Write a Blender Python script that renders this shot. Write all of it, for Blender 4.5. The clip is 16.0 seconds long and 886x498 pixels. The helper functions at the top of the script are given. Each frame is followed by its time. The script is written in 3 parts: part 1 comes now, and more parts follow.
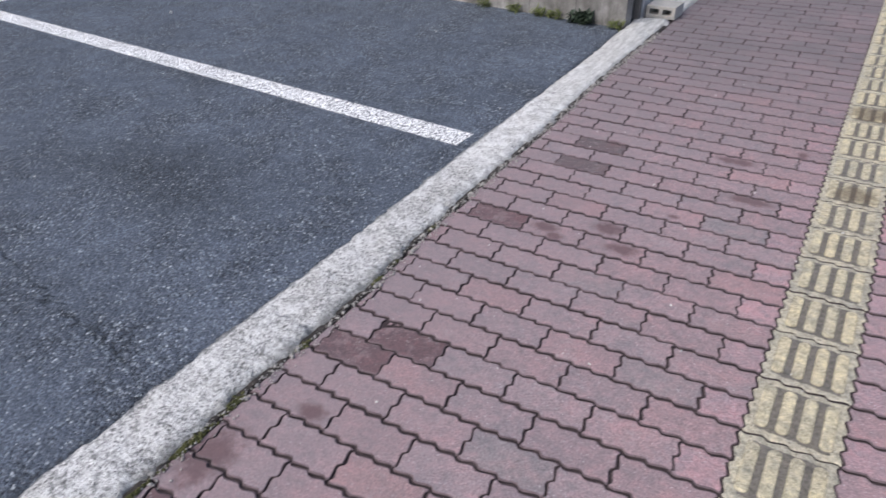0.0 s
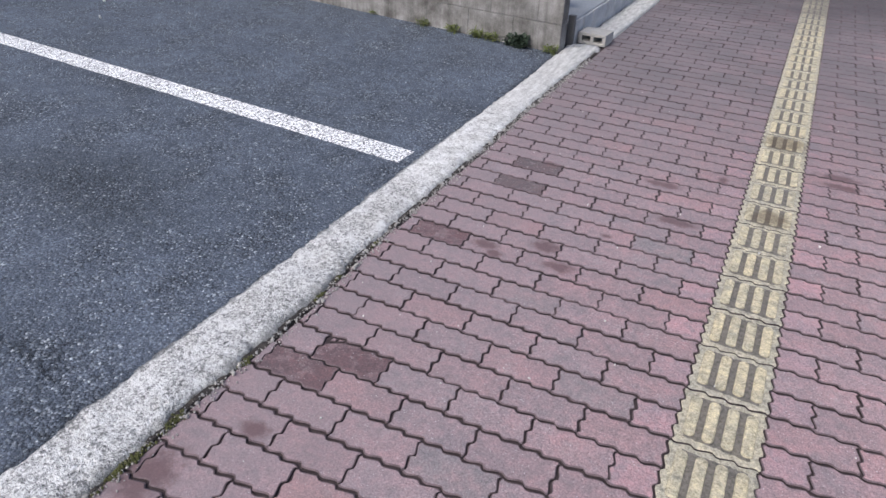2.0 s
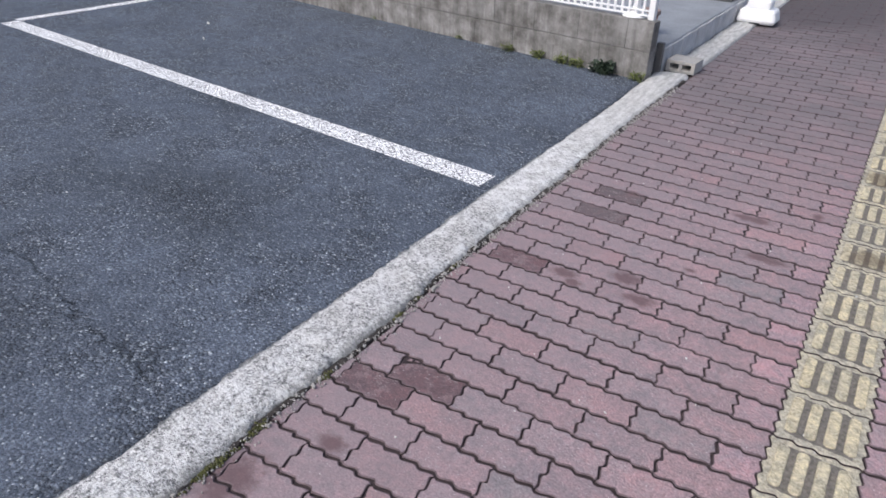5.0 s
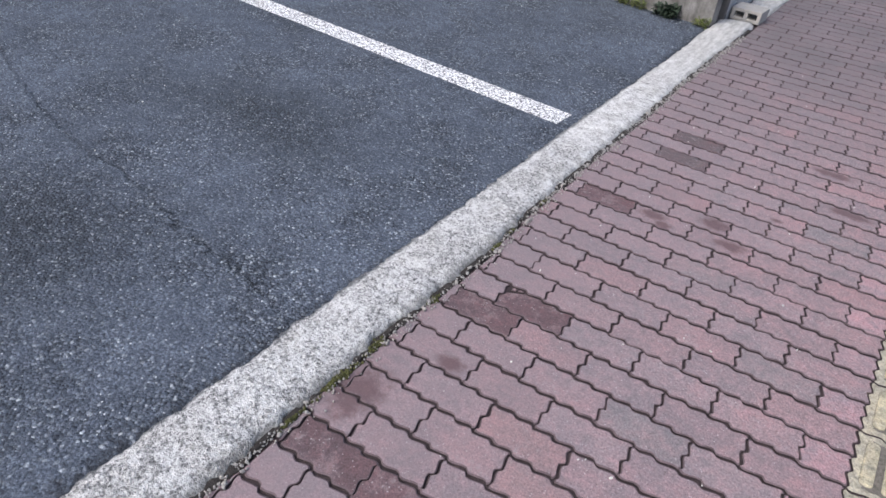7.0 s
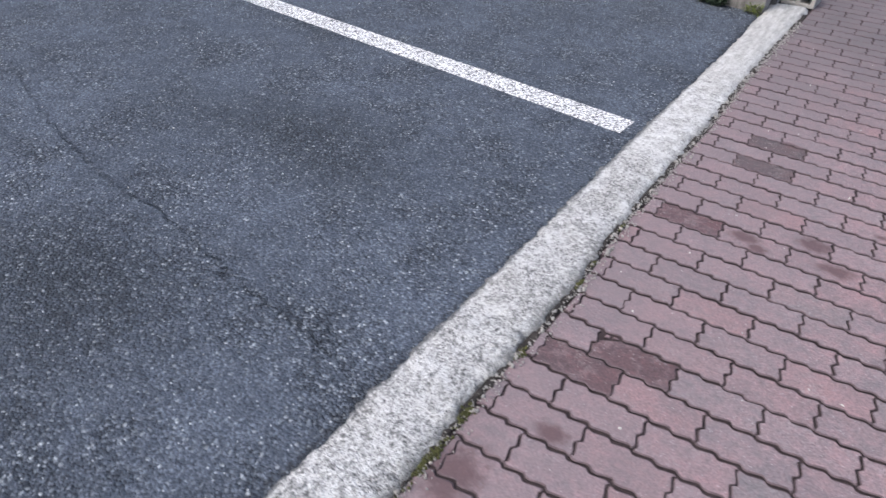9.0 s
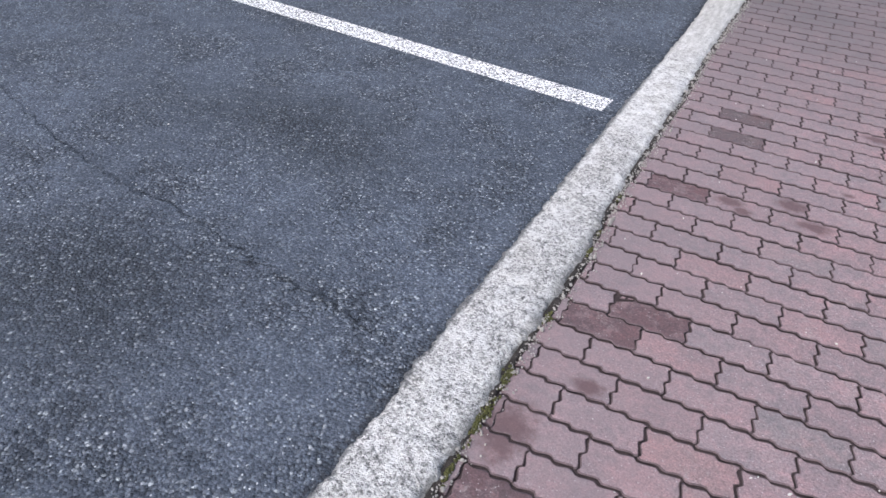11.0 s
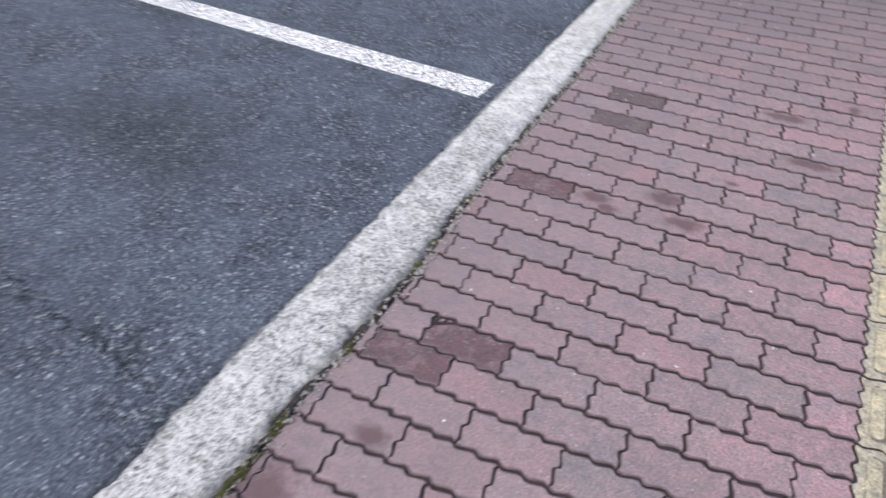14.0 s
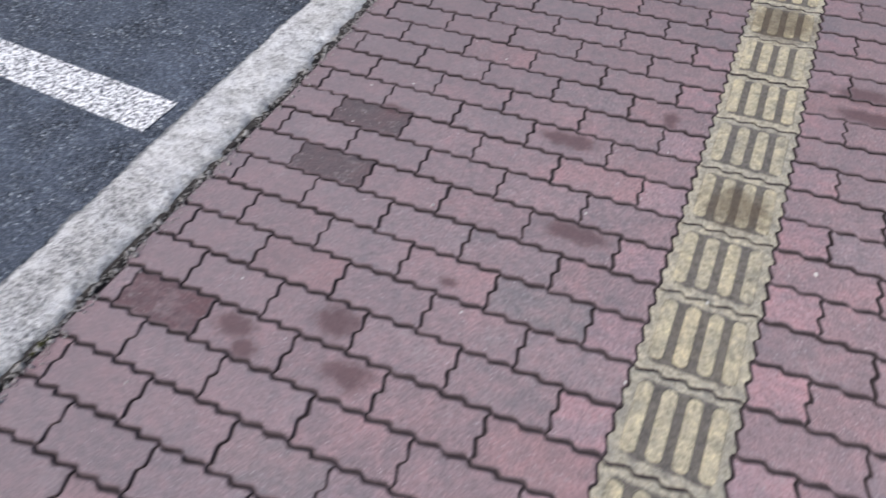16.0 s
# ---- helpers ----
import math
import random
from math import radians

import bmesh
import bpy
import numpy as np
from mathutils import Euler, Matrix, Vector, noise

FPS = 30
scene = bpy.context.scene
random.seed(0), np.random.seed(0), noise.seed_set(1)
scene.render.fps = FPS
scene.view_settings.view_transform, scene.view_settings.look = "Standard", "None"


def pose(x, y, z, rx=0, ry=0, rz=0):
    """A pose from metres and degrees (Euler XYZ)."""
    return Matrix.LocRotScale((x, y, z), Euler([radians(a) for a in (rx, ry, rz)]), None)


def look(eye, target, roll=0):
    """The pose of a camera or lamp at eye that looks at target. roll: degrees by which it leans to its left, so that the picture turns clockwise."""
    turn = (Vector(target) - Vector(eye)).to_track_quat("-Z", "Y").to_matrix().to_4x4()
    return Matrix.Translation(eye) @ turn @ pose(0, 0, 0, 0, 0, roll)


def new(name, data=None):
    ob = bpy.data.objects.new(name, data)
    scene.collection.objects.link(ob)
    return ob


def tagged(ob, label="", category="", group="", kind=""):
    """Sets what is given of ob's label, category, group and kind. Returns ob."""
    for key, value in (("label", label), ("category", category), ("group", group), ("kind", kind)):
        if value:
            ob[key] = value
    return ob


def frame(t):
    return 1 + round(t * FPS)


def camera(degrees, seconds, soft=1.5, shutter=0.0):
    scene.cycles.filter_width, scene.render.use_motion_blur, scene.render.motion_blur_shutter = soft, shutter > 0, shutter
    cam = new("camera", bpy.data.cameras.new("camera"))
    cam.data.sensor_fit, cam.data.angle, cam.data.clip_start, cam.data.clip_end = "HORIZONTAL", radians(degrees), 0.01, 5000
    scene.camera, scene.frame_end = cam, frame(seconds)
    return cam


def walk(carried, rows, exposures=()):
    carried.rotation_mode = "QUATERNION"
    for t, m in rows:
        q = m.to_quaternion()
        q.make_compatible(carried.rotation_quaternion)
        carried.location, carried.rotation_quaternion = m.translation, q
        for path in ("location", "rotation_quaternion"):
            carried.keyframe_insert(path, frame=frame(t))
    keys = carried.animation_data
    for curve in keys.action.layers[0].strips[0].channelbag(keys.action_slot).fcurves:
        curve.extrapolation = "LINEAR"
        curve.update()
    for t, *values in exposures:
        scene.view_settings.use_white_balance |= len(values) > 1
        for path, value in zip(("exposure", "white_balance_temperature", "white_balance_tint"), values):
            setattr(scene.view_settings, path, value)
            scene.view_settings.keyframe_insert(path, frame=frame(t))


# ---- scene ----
cam = camera(68.4, 16.0, soft=1.5, shutter=0.5)
PATH = [
    (0, (0.002, -2.68, 1.344), (-0.925, -1.309, 0.22), -2.4),
    (0.5, (-0.056, -2.704, 1.331), (-1.033, -1.395, 0.177), -2.4),
    (1, (-0.03, -2.706, 1.354), (-0.981, -1.374, 0.203), -0.4),
    (1.5, (-0.012, -2.715, 1.369), (-0.798, -1.257, 0.248), 2.4),
    (2, (-0.016, -2.721, 1.371), (-0.777, -1.224, 0.283), 2.1),
    (2.5, (-0.023, -2.731, 1.368), (-0.777, -1.206, 0.316), 2.1),
    (3, (-0.042, -2.744, 1.368), (-0.837, -1.23, 0.33), 1.8),
    (3.5, (-0.036, -2.753, 1.355), (-0.907, -1.322, 0.261), 1.0),
    (4, (-0.039, -2.755, 1.352), (-0.963, -1.409, 0.197), 0.3),
    (4.5, (-0.027, -2.74, 1.363), (-0.974, -1.412, 0.205), 0.1),
    (5, (-0.036, -2.743, 1.397), (-1.001, -1.334, 0.356), 0.9),
    (5.2, (-0.073, -2.759, 1.385), (-1.138, -1.408, 0.364), -0.3),
    (7.3, (-0.321, -2.992, 1.357), (-1.196, -1.657, 0.153), 5.3),
    (7.5, (-0.32, -2.993, 1.366), (-1.206, -1.663, 0.164), 4.3),
    (8, (-0.37, -3.035, 1.374), (-1.317, -1.733, 0.187), 2.4),
    (8.5, (-0.48, -2.98, 1.337), (-1.417, -1.663, 0.159), 1.9),
    (9, (-0.653, -2.871, 1.349), (-1.554, -1.572, 0.124), 2.3),
    (9.5, (-0.87, -2.947, 1.344), (-1.712, -1.621, 0.106), 2.3),
    (10, (-0.992, -3.043, 1.361), (-1.756, -1.71, 0.08), 3.3),
    (10.2, (-0.954, -3.058, 1.38), (-1.69, -1.712, 0.097), 3.9),
    (12.5, (-0.71, -3.116, 1.354), (-1.528, -1.717, 0.182), 1.0),
    (13, (-0.68, -3.035, 1.343), (-1.501, -1.639, 0.168), 1.4),
    (13.5, (-0.515, -2.8, 1.34), (-1.354, -1.43, 0.15), 1.2),
    (14, (-0.415, -2.557, 1.315), (-1.159, -1.229, 0.018), -0.2),
    (14.5, (-0.421, -2.238, 1.308), (-1.001, -0.901, -0.062), 0.3),
    (15, (-0.206, -1.923, 1.291), (-0.874, -0.646, -0.096), -3.2),
    (15.5, (-0.122, -1.567, 1.245), (-0.738, -0.376, -0.24), -3.2),
    (16, (-0.02, -1.232, 1.235), (-0.626, -0.103, -0.3), -3.6),
]
walk(cam, [(t, look(eye, target, roll)) for t, eye, target, roll in PATH],
     exposures=[(0, 0.68), (2, 0.74), (3, 0.71), (5, 0.70), (8, 0.78), (10, 0.80), (12.5, 0.90), (13.5, 0.90), (14.5, 0.68), (16, 0.56)])


# ---- light ----
world = bpy.data.worlds.new("sky")
scene.world = world
world.use_nodes = True
wn = world.node_tree.nodes
sky = wn.new("ShaderNodeTexSky")
sky.sky_type, sky.sun_disc = "NISHITA", False
sky.sun_elevation, sky.sun_rotation = radians(52), radians(200)
sky.air_density, sky.dust_density, sky.ozone_density = 0.8, 4.0, 1.5
world.node_tree.links.new(sky.outputs[0], wn["Background"].inputs[0])
wn["Background"].inputs[1].default_value = 0.12
sun = new("sun", bpy.data.lights.new("sun", "SUN"))
sun.data.energy, sun.data.angle, sun.data.color = 1.0, radians(25), (0.97, 0.985, 1.0)
sun.matrix_world = look((-1.7, -4.7, 6.4), (0, 0, 0))

# ---- plan (metres) ----
ROW, LEN, TILE = 0.1125, 0.2318, 0.226     # paver row, paver length, tactile tile width
Y0, Y1, XR = -80, 74, 2.1                  # first and last paver row, outer edge of the pavement


def table(y, rows):
    """Value at y, straight between rows of (y, value)."""
    return float(np.interp(y, [r[0] for r in rows], [r[1] for r in rows]))


def kerb_left(y):
    return table(y, [(-4, -1.405), (-2.3, -1.415), (-1.75, -1.434), (-1.0, -1.437), (-0.4, -1.452), (1.0, -1.454), (2.0, -1.487)])


def kerb_right(y):
    return table(y, [(-4, -1.185), (-2.4, -1.184), (-1.95, -1.202), (-1.6, -1.193), (-1.4, -1.194), (-1.1, -1.219), (-0.7, -1.227), (0.0, -1.234), (0.6, -1.252), (1.35, -1.26), (2.2, -1.252)])


# ---- materials ----
class Mat:
    """A node material in the making."""

    def __init__(self, name, rough=0.85, spec=0.35):
        self.m = bpy.data.materials.new(name)
        self.m.use_nodes = True
        self.t = self.m.node_tree
        self.b = self.t.nodes["Principled BSDF"]
        self.b.inputs["Roughness"].default_value = rough
        self.b.inputs["Specular IOR Level"].default_value = spec
        self.pos = self.node("ShaderNodeNewGeometry").outputs["Position"]

    def node(self, kind, **kw):
        n = self.t.nodes.new(kind)
        for k, v in kw.items():
            n.inputs[k.replace("_", " ")].default_value = v
        return n

    def link(self, a, b):
        self.t.links.new(a, b)

    def noise(self, scale, detail=4.0, rough=0.6, vec=None):
        n = self.node("ShaderNodeTexNoise", Scale=scale, Detail=detail, Roughness=rough)
        self.link(vec or self.pos, n.inputs["Vector"])
        return n.outputs["Fac"]

    def cells(self, scale, out="Color", vec=None, feature="F1"):
        n = self.t.nodes.new("ShaderNodeTexVoronoi")
        n.feature = feature
        n.inputs["Scale"].default_value = scale
        self.link(vec or self.pos, n.inputs["Vector"])
        return n.outputs[out]

    def ramp(self, fac, *stops):
        n = self.t.nodes.new("ShaderNodeValToRGB")
        e = n.color_ramp.elements
        while len(e) < len(stops):
            e.new(0.5)
        for el, (p, c) in zip(e, stops):
            el.position = p
            el.color = (*c, 1) if isinstance(c, tuple) else (c, c, c, 1)
        self.link(fac, n.inputs[0])
        return n.outputs[0]

    def math(self, op, a, b=0.0, c=0.0, clamp=False):
        n = self.t.nodes.new("ShaderNodeMath")
        n.operation, n.use_clamp = op, clamp
        for i, v in enumerate((a, b, c)):
            if isinstance(v, (int, float)):
                n.inputs[i].default_value = v
            else:
                self.link(v, n.inputs[i])
        return n.outputs[0]

    def mix(self, fac, a, b, how="MIX"):
        n = self.t.nodes.new("ShaderNodeMix")
        n.data_type, n.blend_type = "RGBA", how
        for i, v in ((0, fac), (6, a), (7, b)):
            if isinstance(v, (int, float)):
                n.inputs[i].default_value = v
            elif isinstance(v, tuple):
                n.inputs[i].default_value = (*v, 1)
            else:
                self.link(v, n.inputs[i])
        return n.outputs[2]

    def split(self, vec=None):
        n = self.t.nodes.new("ShaderNodeSeparateXYZ")
        self.link(vec or self.pos, n.inputs[0])
        return n.outputs

    def blot(self, x, y, rx, ry, edge=0.55, turn=0.0):
        """1 inside an uneven oval on the ground, 0 outside."""
        m = self.node("ShaderNodeMapping")
        m.vector_type = "TEXTURE"
        m.inputs["Location"].default_value = (x, y, 0)
        m.inputs["Rotation"].default_value = (0, 0, radians(turn))
        m.inputs["Scale"].default_value = (rx, ry, 1)
        self.link(self.pos, m.inputs[0])
        flat = self.t.nodes.new("ShaderNodeVectorMath")
        flat.operation = "MULTIPLY"
        flat.inputs[1].default_value = (1, 1, 0)
        self.link(m.outputs[0], flat.inputs[0])
        ln = self.t.nodes.new("ShaderNodeVectorMath")
        ln.operation = "LENGTH"
        self.link(flat.outputs[0], ln.inputs[0])
        ragged = self.math("MULTIPLY_ADD", self.noise(24, 4, 0.65), 1.9, -0.95)
        d = self.math("ADD", ln.outputs["Value"], ragged)
        n = self.node("ShaderNodeMapRange")
        n.interpolation_type = "SMOOTHSTEP"
        n.inputs[1].default_value, n.inputs[2].default_value = 1 + edge, 1 - edge
        self.link(d, n.inputs[0])
        return n.outputs[0]

    def done(self, color, height=None, strength=0.5, dist=0.004, rough=None):
        if isinstance(color, tuple):
            self.b.inputs["Base Color"].default_value = (*color, 1)
        else:
            self.link(color, self.b.inputs["Base Color"])
        if rough is not None:
            self.link(rough, self.b.inputs["Roughness"])
        if height is not None:
            n = self.node("ShaderNodeBump", Strength=strength, Distance=dist)
            self.link(height, n.inputs["Height"])
            self.link(n.outputs[0], self.b.inputs["Normal"])
        return self.m


def asphalt_material():
    k = Mat("asphalt", 0.9, 0.2)
    warp = k.node("ShaderNodeVectorMath")
    warp.operation = "MULTIPLY_ADD"
    shift = k.node("ShaderNodeTexNoise", Scale=120.0, Detail=2.0)
    k.link(k.pos, shift.inputs["Vector"])
    k.link(shift.outputs["Color"], warp.inputs[0])
    warp.inputs[1].default_value = (0.006, 0.006, 0.0)
    k.link(k.pos, warp.inputs[2])
    at = warp.outputs[0]
    # smooth worn binder, and coarse open zones of dark stone
    fine = k.math("ADD", k.math("MULTIPLY", k.noise(75, 4, 0.7), 0.6), k.math("MULTIPLY", k.noise(230, 3, 0.7), 0.4))
    binder = k.ramp(fine, (0.38, (0.050, 0.058, 0.079)), (0.5, (0.096, 0.109, 0.142)), (0.6, (0.152, 0.167, 0.207)))
    stone = k.cells(110, vec=at)
    coarse = k.ramp(k.split(stone)[0], (0.0, (0.030, 0.034, 0.044)), (0.4, (0.064, 0.071, 0.090)), (0.8, (0.122, 0.132, 0.16)), (0.96, (0.20, 0.21, 0.235)), (0.99, (0.42, 0.43, 0.45)))
    mortar = k.ramp(k.cells(110, "Distance", at), (0.35, 0.0), (0.75, 1.0))
    coarse = k.mix(k.math("MULTIPLY", mortar, 0.6), coarse, (0.022, 0.025, 0.032))
    zone = k.math("ADD", k.math("MULTIPLY", k.noise(3.2, 5, 0.65), 0.7), k.math("MULTIPLY", k.noise(26, 3, 0.6), 0.3))
    zone = k.ramp(zone, (0.44, 0.34), (0.58, 0.95))
    open_stone = k.math("MAXIMUM", k.blot(-2.5, -2.3, 0.55, 0.36, 0.9), k.blot(-2.55, -1.2, 0.5, 0.25, 0.9))
    zone = k.math("MAXIMUM", zone, open_stone)
    tone = k.mix(zone, binder, coarse)
    chips = k.ramp(k.noise(125, 3, 0.8), (0.36, 0.56), (0.5, 0.98), (0.64, 1.52))
    tone = k.mix(1.0, tone, chips, "MULTIPLY")
    glint = k.ramp(k.split(k.cells(150, vec=at))[2], (0.988, 0.0), (0.993, 1.0))
    glint = k.math("MULTIPLY", glint, k.math("LESS_THAN", k.cells(150, "Distance", at), 0.36))
    tone = k.mix(k.math("MULTIPLY", glint, 0.75), tone, (0.56, 0.57, 0.59))
    pit = k.ramp(k.split(k.cells(95, vec=at))[1], (0.88, 0.0), (0.9, 1.0))
    tone = k.mix(k.math("MULTIPLY", pit, 0.35), tone, (0.025, 0.027, 0.033))
    patch = k.ramp(k.noise(1.6, 3, 0.55), (0.36, 0.9), (0.62, 1.1))
    tone = k.mix(1.0, tone, patch, "MULTIPLY")
    blotch = k.ramp(k.noise(9, 4, 0.6), (0.3, 0.82), (0.7, 1.12))
    tone = k.mix(1.0, tone, blotch, "MULTIPLY")
    dark = k.math("MAXIMUM", k.blot(-2.75, -1.1, 0.55, 0.22, 0.8, 20), k.math("MAXIMUM", k.blot(-2.52, -2.42, 0.42, 0.3, 0.8), k.blot(-2.3, -1.3, 0.3, 0.16, 0.8)))
    dark = k.math("MULTIPLY", dark, k.ramp(k.noise(48, 4, 0.7), (0.36, 0.35), (0.6, 1.1)))
    tone = k.mix(k.math("MULTIPLY", dark, 0.5), tone, (0.036, 0.04, 0.048))
    tone = k.mix(1.0, tone, (1.08, 1.15, 1.165), "MULTIPLY")
    x, y, z = k.split()
    # old bitumen seam and open stone beside the kerb
    edge = k.math("MULTIPLY_ADD", k.math("MAXIMUM", k.math("ADD", y, 0.6), 0.0), -0.028, -1.418)
    away = k.math("SUBTRACT", edge, x)
    seam = k.ramp(k.math("ADD", k.math("MULTIPLY", away, 5.0), k.noise(34, 4, 0.7)), (0.52, 1.0), (0.68, 0.0))
    seam = k.math("MULTIPLY", seam, k.math("LESS_THAN", x, -1.34))
    tone = k.mix(k.math("MULTIPLY", seam, 0.8), tone, (0.026, 0.028, 0.034))
    # a long crack from the kerb into the yard
    line = k.node("ShaderNodeFloatCurve")
    line.inputs["Factor"].default_value = 1.0
    c = line.mapping.curves[0]
    pts = [(0.0, 0.74), (0.31, 0.475), (0.476, 0.40), (0.62, 0.365), (0.811, 0.28), (0.915, 0.25), (1.0, 0.19)]
    while len(c.points) < len(pts):
        c.points.new(0.5, 0.5)
    for p, v in zip(c.points, pts):
        p.location = v
    line.mapping.update()
    k.link(k.math("MULTIPLY_ADD", x, 0.385, 1.577, clamp=True), line.inputs["Value"])
    want = k.math("MULTIPLY_ADD", line.outputs[0], 0.8, -2.2)
    wob = k.math("ADD", k.math("MULTIPLY_ADD", k.noise(26, 5, 0.75), 0.13, -0.065), k.math("MULTIPLY_ADD", k.noise(6, 2), 0.07, -0.035))
    off = k.math("ABSOLUTE", k.math("SUBTRACT", k.math("ADD", y, wob), want))
    wide = k.math("MULTIPLY_ADD", k.noise(5, 3), 0.018, -0.0045)
    crack = k.math("SUBTRACT", 1.0, k.math("DIVIDE", off, wide, clamp=True))
    crack = k.math("MULTIPLY", crack, k.math("MULTIPLY", k.math("GREATER_THAN", x, -4.15), k.math("LESS_THAN", x, -1.42)), clamp=True)
    fade = k.math("MULTIPLY", k.math("MULTIPLY_ADD", x, 0.6, 1.95, clamp=True), k.ramp(k.noise(9, 3, 0.6), (0.35, 0.35), (0.55, 1.0)))
    tone = k.mix(k.math("MULTIPLY", crack, k.math("MULTIPLY", fade, 0.55)), tone, (0.014, 0.015, 0.017))
    h = k.math("ADD", k.math("MULTIPLY", k.cells(110, "Distance", at), k.math("MULTIPLY", zone, -1.2)), k.math("MULTIPLY", k.noise(60, 3), 0.8))
    h = k.math("SUBTRACT", h, k.math("MULTIPLY", crack, 2.0))
    return k.done(tone, h, 0.9, 0.006)


def line_material():
    k = Mat("road_paint", 0.7, 0.4)
    n = k.math("ADD", k.math("MULTIPLY", k.noise(105, 3, 0.7), 0.8), k.math("MULTIPLY", k.noise(60, 2), 0.2))
    c = k.ramp(n, (0.43, (0.95, 0.955, 0.96)), (0.49, (0.86, 0.865, 0.875)), (0.53, (0.30, 0.305, 0.32)), (0.57, (0.07, 0.075, 0.09)))
    c = k.mix(1.0, c, k.ramp(k.noise(14, 3), (0.3, 0.88), (0.7, 1.05)), "MULTIPLY")
    return k.done(c, n, 0.6, 0.004)


def kerb_material():
    k = Mat("worn_kerb_concrete", 0.9, 0.25)
    x, y, z = k.split()
    curls = [k.math("SUBTRACT", 1.0, k.math("MULTIPLY", k.math("ABSOLUTE", k.math("SUBTRACT", k.noise(f, 2, 0.55), 0.5)), g)) for f, g in ((40, 17.0), (57, 16.0), (88, 14.0))]
    flake = k.math("MAXIMUM", k.math("MAXIMUM", curls[0], curls[1]), k.math("MULTIPLY", curls[2], 0.8))
    n = k.math("SUBTRACT", 1.0, k.math("MULTIPLY", flake, k.math("MULTIPLY_ADD", k.noise(110, 3), 0.9, 0.52)), clamp=True)
    rough_c = k.ramp(n, (0.03, (0.84, 0.84, 0.835)), (0.2, (0.65, 0.65, 0.65)), (0.38, (0.45, 0.45, 0.45)), (0.6, (0.30, 0.30, 0.30)), (0.95, (0.13, 0.13, 0.135)))
    speck = k.math("ADD", k.math("MULTIPLY", k.noise(72, 2, 0.6), 0.5), k.math("MULTIPLY", k.noise(140, 2, 0.6), 0.5))
    speck_c = k.ramp(speck, (0.40, (0.08, 0.08, 0.082)), (0.46, (0.29, 0.29, 0.29)), (0.51, (0.53, 0.53, 0.527)), (0.56, (0.80, 0.80, 0.795)))
    rough_c = k.mix(0.65, rough_c, speck_c)
    blend = k.math("ADD", k.math("MULTIPLY", k.noise(26, 6, 0.75), 0.5), k.math("MULTIPLY", k.noise(90, 4, 0.75), 0.5))
    smooth_c = k.ramp(blend, (0.40, (0.16, 0.16, 0.157)), (0.46, (0.43, 0.43, 0.42)), (0.53, (0.72, 0.72, 0.71)), (0.60, (0.93, 0.93, 0.92)))
    part_of = k.math("ADD", k.math("MULTIPLY_ADD", y, 0.4, 0.62), k.math("MULTIPLY_ADD", k.noise(7, 4), 2.0, -1.0), clamp=True)
    c = k.mix(k.math("MULTIPLY", part_of, 0.8), rough_c, smooth_c)
    c = k.mix(1.0, c, k.ramp(k.noise(5, 5, 0.65), (0.3, (0.90, 0.89, 0.87)), (0.65, (1.1, 1.1, 1.1))), "MULTIPLY")
    # bleached scuffs
    scuff = k.ramp(k.math("MULTIPLY", k.noise(16, 5, 0.7), k.math("MULTIPLY_ADD", k.noise(85, 4, 0.7), 1.2, 0.4)), (0.50, 0.0), (0.64, 0.85))
    c = k.mix(scuff, c, (0.76, 0.76, 0.75))
    # olive grime creeping up from the soil joint, plus painted shade of the shoulder
    rim = k.math("ADD", k.math("MULTIPLY_ADD", y, 0.0108, 1.2375), x)
    ragged = k.math("MULTIPLY_ADD", k.noise(26, 5, 0.75), 2.0, -1.0)
    grime_shade = k.ramp(k.math("ADD", k.math("MULTIPLY_ADD", rim, 18.0, 0.35), ragged), (0.0, 0.0), (0.7, 0.85))
    c = k.mix(grime_shade, c, k.mix(k.noise(60, 3), (0.10, 0.099, 0.094), (0.31, 0.308, 0.30)))
    # bitumen smeared on the side of the yard
    lip = k.math("MULTIPLY_ADD", k.math("ADD", k.math("MULTIPLY_ADD", y, 0.013, 1.428), x), -30.0, 0.0)
    c = k.mix(k.ramp(k.math("ADD", lip, ragged), (0.1, 0.0), (0.6, 0.85)), c, (0.10, 0.105, 0.115))
    drag = k.node("ShaderNodeMapping")
    drag.inputs["Scale"].default_value = (48, 9, 20)
    k.link(k.pos, drag.inputs[0])
    old = k.math("MULTIPLY", k.math("MULTIPLY_ADD", y, 0.45, -0.15, clamp=True), k.ramp(k.noise(1.0, 6, 0.7, drag.outputs[0]), (0.38, 0.95), (0.6, 0.1)))
    c = k.mix(old, c, (0.245, 0.24, 0.23))
    # the far stretch is trowelled smooth and streaked along its length
    far = k.math("MULTIPLY", k.math("MULTIPLY_ADD", y, 0.9, -0.3, clamp=True), 0.8)
    streak = k.ramp(k.noise(1.0, 5, 0.65, drag.outputs[0]), (0.34, (0.37, 0.367, 0.355)), (0.5, (0.50, 0.495, 0.48)), (0.66, (0.64, 0.635, 0.62)))
    c = k.mix(far, c, streak)
    h = k.math("MULTIPLY", n, k.math("MULTIPLY_ADD", part_of, -0.6, 1.0))
    return k.done(c, k.math("MULTIPLY", h, -1.0), 0.7, 0.006)


